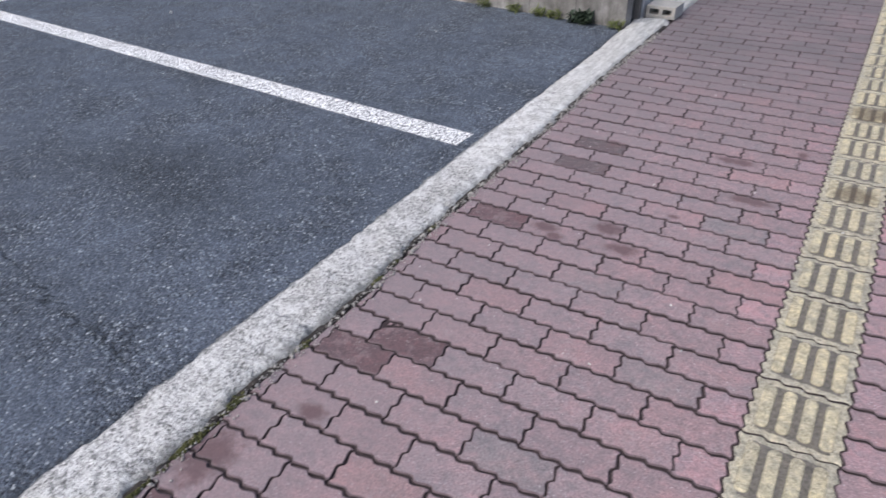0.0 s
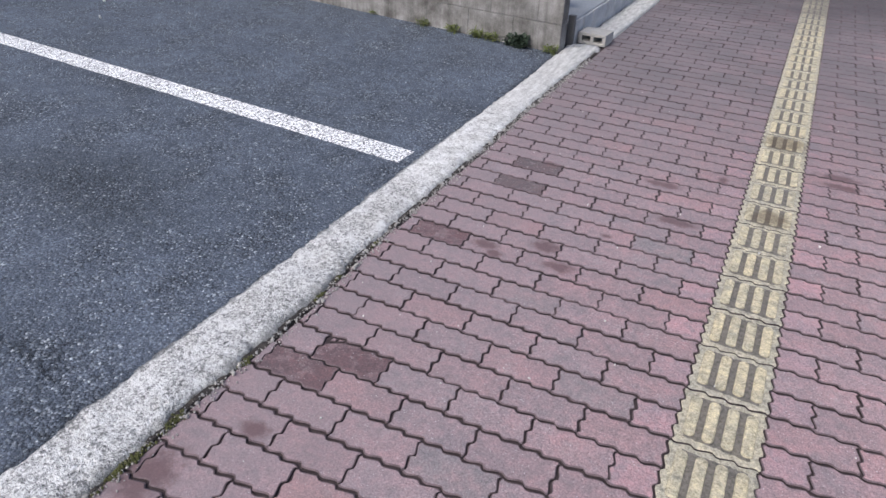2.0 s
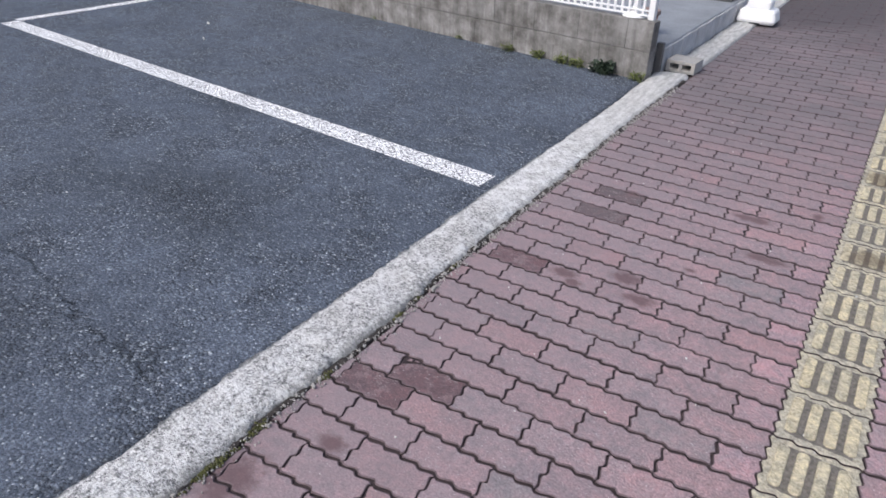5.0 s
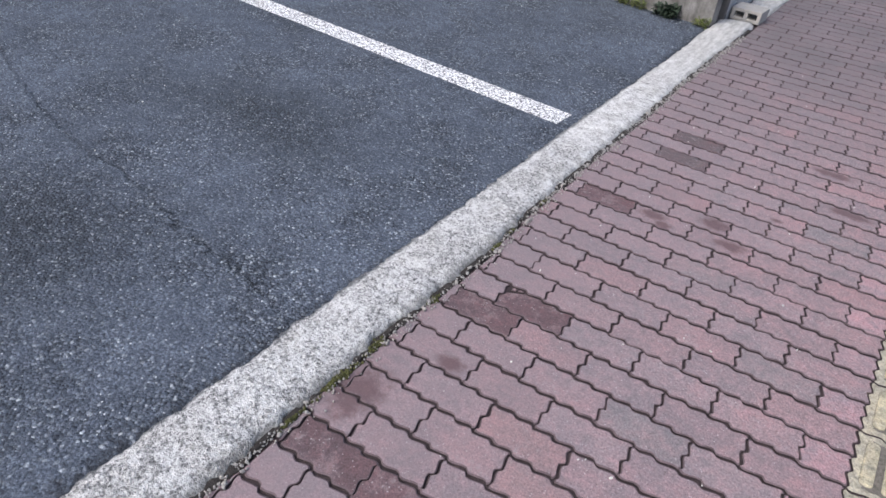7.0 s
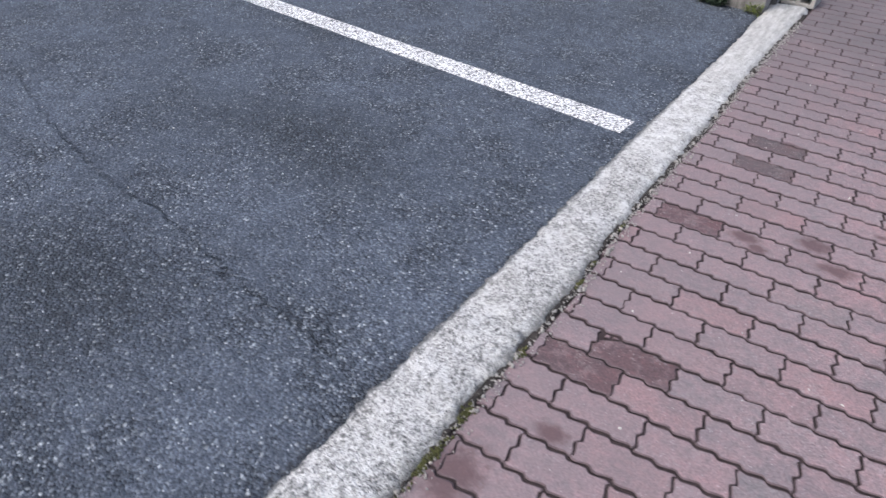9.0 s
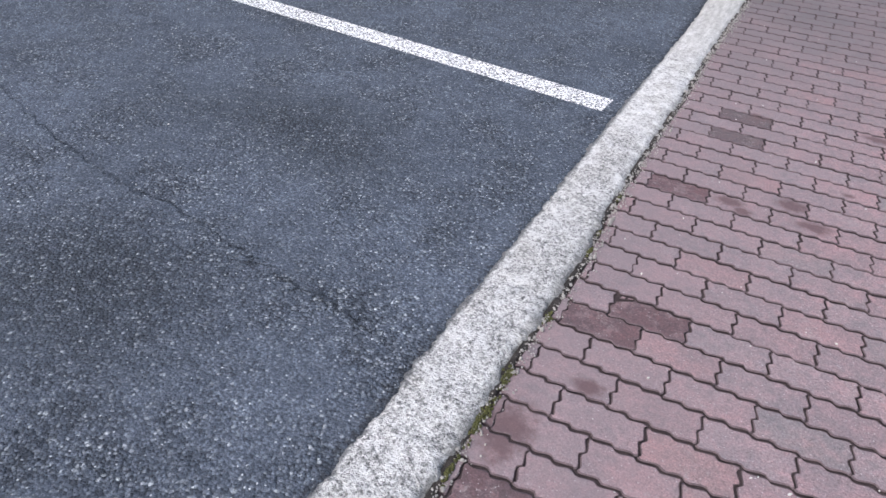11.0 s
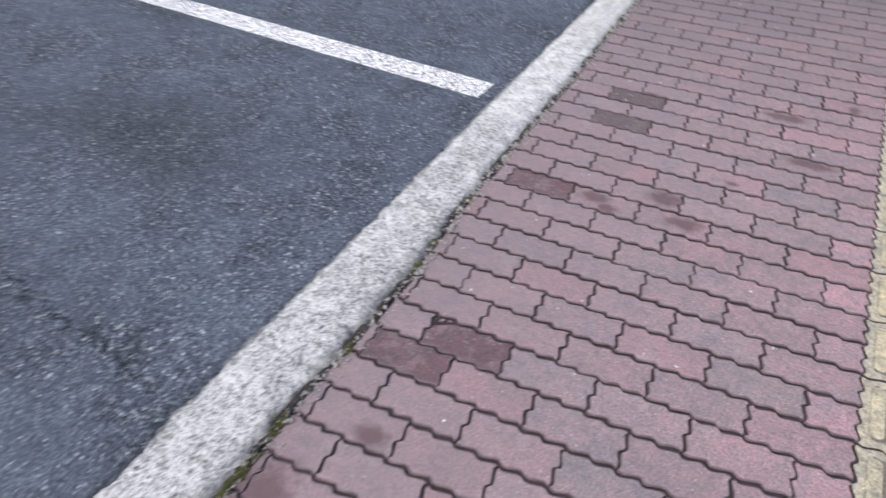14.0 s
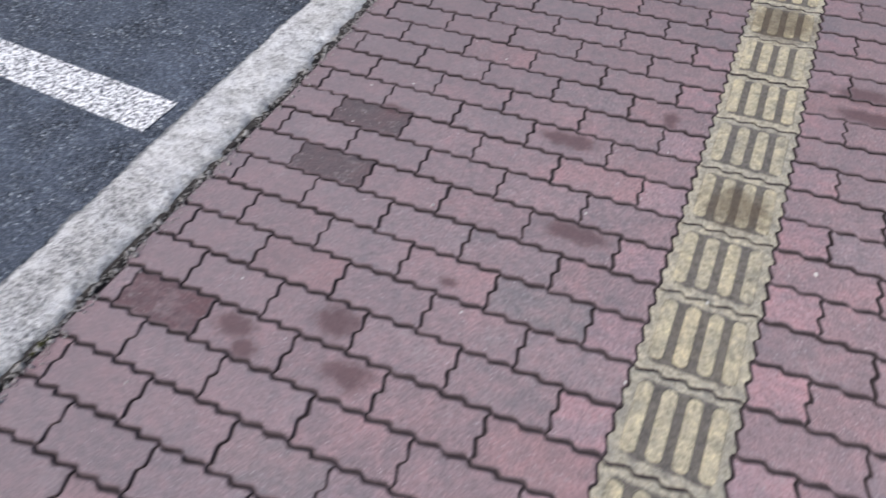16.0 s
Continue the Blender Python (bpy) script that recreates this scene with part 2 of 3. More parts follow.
STAINS = [(-0.636, -0.614, 0.055, 0.04), (-0.848, -0.718, 0.05, 0.03), (-0.79, -0.76, 0.03, 0.025), (-0.542, -0.722, 0.06, 0.03), (-0.231, -0.147, 0.075, 0.03), (-0.349, 0.182, 0.08, 0.03),
          (-0.882, 0.115, 0.05, 0.02), (0.383, 0.699, 0.09, 0.035), (0.40, 0.6, 0.08, 0.03), (-1.12, -2.12, 0.06, 0.09), (-0.995, -1.876, 0.04, 0.025), (-0.45, -0.41, 0.02, 0.015), (-0.11, 0.374, 0.02, 0.035), (-0.07, -2.05, 0.04, 0.045)]


def paver_material(name, base, joined=False, spread=0.07, stained=0.76, worn_to=None, grey=1.0):
    """Coloured concrete paver with grain, pale dust and dark spots."""
    k = Mat(name, 0.88, 0.25)
    if joined:
        r = k.node("ShaderNodeNewGeometry").outputs["Random Per Island"]
    else:
        r = k.t.nodes.new("ShaderNodeObjectInfo").outputs["Random"]
    b = np.array(base)
    f = spread / 0.07
    hue = lambda *c: tuple(b * (1 + (np.array(c) - 1) * f))
    tone = k.ramp(r, (0.0, hue(0.95, 1.005, 1.005)), (0.3, hue(0.98, 0.995, 0.995)), (0.7, hue(1.01, 1.0, 1.0)), (0.92, hue(1.04, 1.0, 0.995)), (1.0, hue(1.09, 0.985, 0.97)))
    lot = k.t.nodes.new("ShaderNodeTexWhiteNoise")
    lot.noise_dimensions = "1D"
    k.link(k.math("MULTIPLY", r, 91.7), lot.inputs["W"])
    tone = k.mix(1.0, tone, k.ramp(lot.outputs["Value"], (0.0, 1 - 0.045 * f), (1.0, 1 + 0.045 * f)), "MULTIPLY")
    tone = k.mix(1.0, tone, k.ramp(k.noise(7, 4, 0.6), (0.34, (0.86, 0.91, 0.92)), (0.52, 1.0), (0.68, (1.15, 1.045, 1.04))), "MULTIPLY")
    if worn_to:
        tone = k.mix(k.ramp(k.noise(13, 4, 0.65), (0.5, 0.0), (0.62, 0.85)), tone, worn_to)
    grain = k.math("ADD", k.math("MULTIPLY", k.noise(330, 3, 0.7), 0.5), k.math("MULTIPLY", k.noise(150, 3, 0.7), 0.5))
    tone = k.mix(1.0, tone, k.ramp(grain, (0.37, 0.62), (0.63, 1.38)), "MULTIPLY")
    tone = k.mix(1.0, tone, k.ramp(k.noise(38, 4, 0.65), (0.32, (0.84, 0.89, 0.90)), (0.5, 1.0), (0.68, (1.2, 1.10, 1.09))), "MULTIPLY")
    dust = k.ramp(k.math("MULTIPLY", k.noise(90, 5, 0.75), k.noise(11, 3)), (0.30, 0.0), (0.42, 0.5))
    tone = k.mix(dust, tone, (0.36, 0.32, 0.325))
    speck = k.math("MULTIPLY", k.ramp(k.split(k.cells(230))[0], (0.955, 0.0), (0.975, 1.0)), k.math("LESS_THAN", k.cells(230, "Distance"), 0.42))
    tone = k.mix(k.math("MULTIPLY", speck, k.math("MULTIPLY_ADD", k.noise(9, 3), 1.6, -0.4, clamp=True)), tone, (0.62, 0.59, 0.6))
    pore = k.math("MULTIPLY", k.ramp(k.split(k.cells(240))[1], (0.93, 0.0), (0.95, 1.0)), k.math("LESS_THAN", k.cells(240, "Distance"), 0.4))
    tone = k.mix(k.math("MULTIPLY", pore, 0.6), tone, (0.09, 0.065, 0.07))
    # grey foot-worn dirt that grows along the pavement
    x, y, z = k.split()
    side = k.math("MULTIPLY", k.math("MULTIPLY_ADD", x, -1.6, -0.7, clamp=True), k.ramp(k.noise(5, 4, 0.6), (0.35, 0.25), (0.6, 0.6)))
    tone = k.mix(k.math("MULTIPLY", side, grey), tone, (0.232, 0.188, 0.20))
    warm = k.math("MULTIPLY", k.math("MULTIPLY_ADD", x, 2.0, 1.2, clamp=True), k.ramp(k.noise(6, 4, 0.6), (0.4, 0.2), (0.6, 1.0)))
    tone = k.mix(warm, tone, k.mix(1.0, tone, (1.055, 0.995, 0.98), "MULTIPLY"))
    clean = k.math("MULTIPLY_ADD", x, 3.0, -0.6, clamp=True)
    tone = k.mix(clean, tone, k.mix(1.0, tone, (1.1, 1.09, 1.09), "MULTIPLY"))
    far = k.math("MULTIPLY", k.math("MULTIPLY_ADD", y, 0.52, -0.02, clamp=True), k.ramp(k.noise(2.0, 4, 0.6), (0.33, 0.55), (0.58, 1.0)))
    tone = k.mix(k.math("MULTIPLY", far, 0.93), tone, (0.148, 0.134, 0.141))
    # a shadow over the far pavement, painted into the paver colour
    far_shade = k.ramp(k.math("ADD", k.math("MULTIPLY_ADD", y, 0.5, -1.75), k.math("MULTIPLY_ADD", k.noise(1.7, 4, 0.6), 1.4, -0.7)), (0.0, 0.0), (0.8, 0.85))
    tone = k.mix(far_shade, tone, (0.068, 0.063, 0.067))
    wet = None
    for s in STAINS:
        o = k.blot(*s)
        wet = o if wet is None else k.math("MAXIMUM", wet, o)
    tone = k.mix(k.math("MULTIPLY", wet, stained), tone, (0.105, 0.062, 0.066))
    h = k.math("ADD", k.math("MULTIPLY", grain, 0.6), k.noise(60, 3))
    return k.done(tone, h, 0.45, 0.003)


def tactile_material():
    k = Mat("cream_tactile_concrete", 0.88, 0.25)
    r = k.t.nodes.new("ShaderNodeObjectInfo").outputs["Random"]
    tone = k.ramp(r, (0.0, (0.505, 0.472, 0.382)), (0.5, (0.558, 0.518, 0.408)), (1.0, (0.595, 0.54, 0.408)))
    tone = k.mix(1.0, tone, k.ramp(k.noise(22, 6, 0.7), (0.32, (0.66, 0.68, 0.74)), (0.5, (0.98, 0.98, 0.98)), (0.66, (1.16, 1.16, 1.1))), "MULTIPLY")
    tone = k.mix(1.0, tone, k.ramp(k.noise(260, 3, 0.7), (0.3, 0.7), (0.7, 1.25)), "MULTIPLY")
    x, y, z = k.split()
    # dirt lies between the bars, with shade of grooves and bar feet painted in
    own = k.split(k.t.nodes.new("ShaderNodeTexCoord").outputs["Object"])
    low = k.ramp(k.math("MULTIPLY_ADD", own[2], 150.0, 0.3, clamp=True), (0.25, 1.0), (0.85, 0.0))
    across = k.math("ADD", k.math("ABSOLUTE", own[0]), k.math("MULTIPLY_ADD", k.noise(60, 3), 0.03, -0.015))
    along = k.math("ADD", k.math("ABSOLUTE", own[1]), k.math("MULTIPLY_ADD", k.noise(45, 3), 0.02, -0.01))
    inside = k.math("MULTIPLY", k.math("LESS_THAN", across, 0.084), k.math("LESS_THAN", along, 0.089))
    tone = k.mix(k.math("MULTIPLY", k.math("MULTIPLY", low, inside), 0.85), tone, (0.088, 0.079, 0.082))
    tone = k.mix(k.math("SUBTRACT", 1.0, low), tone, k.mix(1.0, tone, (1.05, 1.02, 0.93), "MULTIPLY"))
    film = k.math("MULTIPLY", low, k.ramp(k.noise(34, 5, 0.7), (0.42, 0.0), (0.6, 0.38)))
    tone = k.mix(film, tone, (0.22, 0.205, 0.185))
    tone = k.mix(1.0, tone, k.ramp(k.noise(75, 4, 0.75), (0.34, 0.6), (0.5, 1.0), (0.66, 1.3)), "MULTIPLY")
    # the far shadow again, painted into the cream of the tiles
    far_shade = k.ramp(k.math("ADD", k.math("MULTIPLY_ADD", y, 0.5, -1.75), k.math("MULTIPLY_ADD", k.noise(1.7, 4, 0.6), 1.4, -0.7)), (0.0, 0.0), (0.8, 0.75))
    tone = k.mix(far_shade, tone, (0.15, 0.14, 0.13))
    brown = k.math("MAXIMUM", k.blot(0.118, 0.095, 0.075, 0.07, 0.5), k.blot(0.113, 1.01, 0.11, 0.10, 0.4))
    tone = k.mix(k.math("MULTIPLY", brown, 0.6), tone, (0.12, 0.085, 0.05))
    pits = k.ramp(k.cells(90, "Distance"), (0.05, 0.0), (0.25, 1.0))
    h = k.math("ADD", k.math("MULTIPLY", k.noise(120, 4, 0.7), 1.3), k.math("MULTIPLY", pits, 0.5))
    return k.done(tone, h, 1.0, 0.006)


def plain_material(name, base, rough=0.8, vary=0.15, scale=12.0, bump=0.3, spec=0.35):
    k = Mat(name, rough, spec)
    c = k.mix(1.0, base, k.ramp(k.noise(scale, 5, 0.65), (0.3, 1 - vary), (0.7, 1 + vary)), "MULTIPLY")
    c = k.mix(1.0, c, k.ramp(k.noise(scale * 18, 3, 0.7), (0.3, 1 - vary), (0.7, 1 + vary)), "MULTIPLY")
    return k.done(c, k.noise(scale * 10, 4, 0.7), bump, 0.003)


def wall_material():
    k = Mat("weathered_block_wall", 0.92, 0.2)
    c = k.ramp(k.noise(7, 6, 0.65), (0.32, (0.125, 0.118, 0.11)), (0.5, (0.225, 0.217, 0.208)), (0.68, (0.33, 0.322, 0.312)))
    m = k.node("ShaderNodeMapping")
    m.inputs["Scale"].default_value = (14, 14, 1.2)
    k.link(k.pos, m.inputs[0])
    streak = k.noise(1.0, 5, 0.65, m.outputs[0])
    c = k.mix(1.0, c, k.ramp(streak, (0.36, 0.72), (0.62, 1.1)), "MULTIPLY")
    c = k.mix(1.0, c, k.ramp(k.noise(160, 3, 0.7), (0.3, 0.8), (0.7, 1.2)), "MULTIPLY")
    return k.done(c, k.noise(90, 5, 0.7), 0.6, 0.004)


ASPHALT, PAINT, KERB = asphalt_material(), line_material(), kerb_material()
RED = (0.27, 0.206, 0.22)
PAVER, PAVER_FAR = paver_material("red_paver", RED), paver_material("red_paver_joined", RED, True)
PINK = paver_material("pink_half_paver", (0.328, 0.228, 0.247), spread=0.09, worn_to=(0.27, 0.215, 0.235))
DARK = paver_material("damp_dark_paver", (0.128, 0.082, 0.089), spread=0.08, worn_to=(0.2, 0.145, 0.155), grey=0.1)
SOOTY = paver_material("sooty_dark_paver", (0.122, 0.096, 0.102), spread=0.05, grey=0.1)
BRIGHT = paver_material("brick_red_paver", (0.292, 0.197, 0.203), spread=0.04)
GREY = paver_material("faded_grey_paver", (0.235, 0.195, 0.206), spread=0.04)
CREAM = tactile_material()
SAND = plain_material("joint_soil", (0.052, 0.039, 0.042), 0.95, 0.4, 20)
EDGE = plain_material("dirty_paver_edge", (0.135, 0.1, 0.108), 0.95, 0.3, 30)
WALL = wall_material()
MORTAR = plain_material("dark_mortar", (0.2, 0.193, 0.185), 0.95, 0.3, 20)
SLAB = plain_material("blue_grey_concrete", (0.24, 0.255, 0.275), 0.85, 0.14, 3)
FACING = plain_material("pale_grey_facing", (0.46, 0.46, 0.47), 0.9, 0.2, 9, 0.4)
BLOCK = plain_material("pale_cement_block", (0.40, 0.385, 0.36), 0.95, 0.14, 10, 0.8)
WHITE = plain_material("white_coated_metal", (0.80, 0.80, 0.80), 0.4, 0.03, 6, 0.05)
PLASTIC = plain_material("white_plastic", (0.82, 0.82, 0.82), 0.45, 0.03, 6, 0.05)
BLACK = plain_material("matte_black", (0.022, 0.022, 0.025), 0.7, 0.2, 14)
STEEL = plain_material("dull_grey_panel", (0.10, 0.098, 0.10), 0.6, 0.15, 14)
MOSS = plain_material("moss", (0.085, 0.088, 0.032), 0.95, 0.4, 60, 0.9)
LEAF = plain_material("dark_green_leaf", (0.034, 0.052, 0.034), 0.55, 0.25, 30)
WEED = plain_material("yellow_green_weed", (0.125, 0.15, 0.05), 0.7, 0.3, 40)
GRIT = plain_material("pale_grit", (0.36, 0.345, 0.325), 0.9, 0.3, 50)


# ---- building helpers ----
def part(name, bm, material, parent=None, label=""):
    """Links a bmesh as one mesh object, under a thing or a part."""
    me = bpy.data.meshes.new(name)
    bm.to_mesh(me)
    bm.free()
    me.materials.append(material)
    ob = new(name, me)
    if parent is not None:
        ob.parent = parent
    return tagged(ob, label)


def box(x0, y0, z0, x1, y1, z1, bevel=0.0, seg=2):
    bm = bmesh.new()
    bmesh.ops.create_cube(bm, size=1, matrix=Matrix.Translation(((x0 + x1) / 2, (y0 + y1) / 2, (z0 + z1) / 2)) @ Matrix.Diagonal((x1 - x0, y1 - y0, z1 - z0, 1)))
    if bevel:
        bmesh.ops.bevel(bm, geom=bm.edges[:], offset=bevel, segments=seg, affect="EDGES", profile=0.5)
    return bm


def tube(r0, r1, h, n=16, z=0.0):
    bm = bmesh.new()
    bmesh.ops.create_cone(bm, cap_ends=True, segments=n, radius1=r0, radius2=r1, depth=h, matrix=Matrix.Translation((0, 0, z + h / 2)))
    return bm


def turned(profile, n=28):
    """A solid of revolution from (radius, height) pairs."""
    bm = bmesh.new()
    rings = [[bm.verts.new((r * math.cos(2 * math.pi * i / n), r * math.sin(2 * math.pi * i / n), z)) for i in range(n)] for r, z in profile]
    for a, b in zip(rings, rings[1:]):
        for i in range(n):
            bm.faces.new((a[i], a[(i + 1) % n], b[(i + 1) % n], b[i])).smooth = True
    bm.faces.new(rings[-1])
    bm.faces.new(rings[0][::-1])
    return bm


# ---- ground, line marking, kerb ----
def build_ground():
    """One sheet of asphalt to the horizon, with the pavement's bed let into it."""
    bm = bmesh.new()
    far = 400
    xs, ys = [-far, -12, -1.37, XR, 12, far], [-far, Y0 * ROW, 2.2, Y1 * ROW, 40, far]
    v = {(i, j): bm.verts.new((x, y, 0.0)) for i, x in enumerate(xs) for j, y in enumerate(ys)}
    for i in range(5):
        for j in range(5):
            if not (i == 2 and j in (1, 2)):
                bm.faces.new((v[i, j], v[i + 1, j], v[i + 1, j + 1], v[i, j + 1]))
    return tagged(part("ground", bm, ASPHALT), "dark blue-grey coarse asphalt of a parking yard", "ground", kind="structure")


def build_marking():
    """White parking bay lines, one long and one across its far end."""
    bm = bmesh.new()

    def strip(a, b, w, n):
        a, b = Vector((*a, 0.004)), Vector((*b, 0.004))
        side = (b - a).normalized().cross(Vector((0, 0, 1))) * w / 2
        rows = []
        for i in range(n + 1):
            p = a.lerp(b, i / n)
            e = [noise.noise(p * 25 + Vector((0, 0, s))) * 0.004 + noise.noise(p * 110 + Vector((0, 0, s))) * 0.006 for s in (0, 5)]
            rows.append((bm.verts.new(p + side * (1 + e[0] / w)), bm.verts.new(p - side * (1 + e[1] / w))))
        for (p, q), (r, s) in zip(rows, rows[1:]):
            bm.faces.new((p, q, s, r))

    strip((-1.52, -0.199), (-6.86, 0.085), 0.152, 700)
    strip((-6.877, 0.166), (-6.78, 1.85), 0.125, 200)
    return tagged(part("parking_line", bm, PAINT), "worn white painted parking bay line on asphalt", "marking", kind="structure")


def build_kerb(name, y0, y1, left, right, skew, top, step=0.009):
    bm = bmesh.new()
    n = int((y1 - y0) / step)
    rows = []
    for i in range(n + 1):
        f = i / n
        y = y0 + (y1 - y0) * f
        l, r = left(y), right(y)
        row = []
        for u, z in ((0, -0.05), (0, 0.45), (0.04, 0.75), (0.11, 0.95), (0.22, 1.02), (0.36, 1.05), (0.5, 1.06), (0.64, 1.04), (0.76, 1.0), (0.84, 0.9), (0.91, 0.66), (0.96, 0.3), (1, -0.9)):
            x = l + (r - l) * u
            yy = y + skew * u * max(0.0, (f - 0.8) / 0.2)
            p = Vector((x, yy, 0))
            wob = noise.noise(p * 7) * 0.014 + noise.noise(p * 22 + Vector((3, 1, 0))) * (0.015 if u > 0.8 else 0.009) + noise.noise(p * 60) * 0.010
            edge = 1.0 if u < 0.1 or u > 0.8 else 0.0
            lift = (1.3 * noise.noise(p * 12) + noise.noise(p * 36) + noise.noise(p * 85)) * (0.0034 - 0.0022 * min(1.0, max(0.0, y + 0.3))) if z > 0.2 else 0
            row.append(bm.verts.new((x + wob * edge, yy, z * top + lift)))
        rows.append(row)
    for a, b in zip(rows, rows[1:]):
        for i in range(len(a) - 1):
            bm.faces.new((a[i], a[i + 1], b[i + 1], b[i])).smooth = True
    bm.faces.new(rows[0][::-1])
    bm.faces.new(rows[-1])
    bmesh.ops.recalc_face_normals(bm, faces=bm.faces[:])
    return tagged(part(name, bm, KERB), "rough worn pale concrete kerb between asphalt and pavers", "kerb", kind="structure")


build_ground()
build_marking()
build_kerb("kerb", Y0 * ROW, 2.16, kerb_left, kerb_right, 0.06, 0.022)
build_kerb("kerb_far", 2.4, 9.0, lambda y: -1.455, lambda y: -1.25, 0.0, 0.02, 0.05)


# ---- boundary wall, fence and driveway ----
WALL_A, WALL_B = Vector((-1.485, 1.915, 0)), Vector((-9.5, 2.93, 0))
WALL_TURN = math.degrees(math.atan2(WALL_A.y - WALL_B.y, WALL_A.x - WALL_B.x))


def on_wall(d, back=0.0, z=0.0):
    """A place d metres along the wall from its free end, back metres behind its front."""
    u = (WALL_B - WALL_A).normalized()
    return WALL_A + u * d + Vector((-u.y, u.x, 0)) * -back + Vector((0, 0, z))


def build_wall():
    wall = tagged(new("wall_boundary"), "low grey weathered concrete block wall with stains", "wall", kind="structure")
    wall.matrix_world = Matrix.Translation(WALL_A) @ pose(0, 0, 0, 0, 0, WALL_TURN)
    length, course, unit, thick = (WALL_B - WALL_A).length, 0.2, 0.40, 0.09
    part("mortar", box(-length, 0.006, -0.05, -0.004, thick - 0.005, 0.41), MORTAR, wall)
    meshes = {}
    for c in range(2):
        x = 0.0
        k = 0
        while x > -length + 0.01:
            w = unit if (k or c == 0) else unit / 2
            w = min(w, length + x)
            key = round(w, 3), c
            z0, z1 = (c * course + (0.003 if c else -0.05)), (c + 1) * course - 0.003 + (0.012 if c else 0)
            if key not in meshes:
                b = box(-w + 0.0008, 0, z0, -0.0008, thick, z1, 0.002, 1)
                me = bpy.data.meshes.new("block")
                b.to_mesh(me)
                b.free()
                me.materials.append(WALL)
                meshes[key] = me
            o = new("block", meshes[key])
            o.parent, o.location = wall, (x, random.uniform(-0.001, 0.001), 0)
            x -= w
            k += 1
    return wall


def build_fence():
    """White metal fence on the wall's top."""
    fence = tagged(new("fence"), "white coated metal picket fence on the low wall", "fence")
    fence.matrix_world = Matrix.Translation(on_wall(0.02, 0.05, 0.412)) @ pose(0, 0, 0, 0, 0, WALL_TURN)
    for d in (0.03, 1.93, 3.83, 5.73):
        part("post", box(-d - 0.022, -0.022, 0, -d + 0.022, 0.022, 0.9, 0.003), WHITE, fence)
    for z in (0.022, 0.055, 0.84):
        part("rail", box(-5.72, -0.011, z - 0.006, -0.04, 0.011, z + 0.006, 0.003), WHITE, fence)
    b = box(-0.0085, -0.0085, 0.02, 0.0085, 0.0085, 0.87, 0.002, 1)
    me = bpy.data.meshes.new("picket")
    b.to_mesh(me)
    b.free()
    me.materials.append(WHITE)
    d = 0.1
    while d < 5.68:
        o = new("picket", me)
        o.parent, o.location = fence, (-d, 0, 0)
        d += 0.056


def build_post_foot():
    foot = tagged(part("post_foot", turned([(0.095, 0), (0.095, 0.006), (0.075, 0.02), (0.04, 0.045), (0.026, 0.075), (0.023, 0.12), (0.023, 0.5)]), WHITE), "white flared foot of a slim post on the wall", "post foot")
    foot.matrix_world = Matrix.Translation(on_wall(0.2, 0.1, 0.412))


def build_driveway():
    slab = tagged(new("driveway"), "raised blue-grey concrete driveway beside the pavement", "driveway", kind="structure")
    bm = bmesh.new()
    low = [bm.verts.new((x, y, -0.05)) for x, y in ((-1.477, 2.2), (-1.477, 9.0), (-9.0, 9.0), (-9.0, 3.2))]
    top = [bm.verts.new((v.co.x, v.co.y, 0.188)) for v in low]
    bm.faces.new(top)
    for i in range(4):
        bm.faces.new((low[i], low[(i + 1) % 4], top[(i + 1) % 4], top[i]))
    bmesh.ops.bevel(bm, geom=[e for e in bm.edges if min(v.co.z for v in e.verts) > 0], offset=0.008, segments=2, affect="EDGES", profile=0.5)
    part("deck", bm, SLAB, slab)
    y = 2.205
    i = 0
    while y < 5.6:
        w = (0.19, 0.24, 0.21)[i % 3]
        part("panel", box(-1.476, y + 0.004, -0.05, -1.465 + 0.003 * (i % 3), y + w - 0.004, 0.18 - 0.004 * (i % 2), 0.003, 1), FACING, slab, "pale grey streaked facing panel")
        y += w
        i += 1
    turn = math.degrees(math.atan2(3.2 - 2.2, -9.0 + 1.477)) - 180
    for i in range(4):
        p = part("panel", box(-0.215 * (i + 1) + 0.004, -0.018, -0.05, -0.215 * i - 0.004, -0.001, 0.181 - 0.006 * (i % 2), 0.003, 1), FACING, slab, "pale grey streaked facing panel")
        p.matrix_basis = Matrix.Translation((-1.479, 2.2, 0)) @ pose(0, 0, 0, 0, 0, turn)
    return slab


build_wall()
build_fence()
build_post_foot()
build_driveway()
tagged(part("channel_end", box(-1.508, 2.125, 0, -1.458, 2.165, 0.232, 0.004), STEEL), "dull dark grey upright end panel beside the wall", "panel")
step = tagged(part("step", box(-2.0, 4.3, 0.188, -1.52, 4.62, 0.245, 0.01), STEEL), "dark grey step block on the driveway", "step")


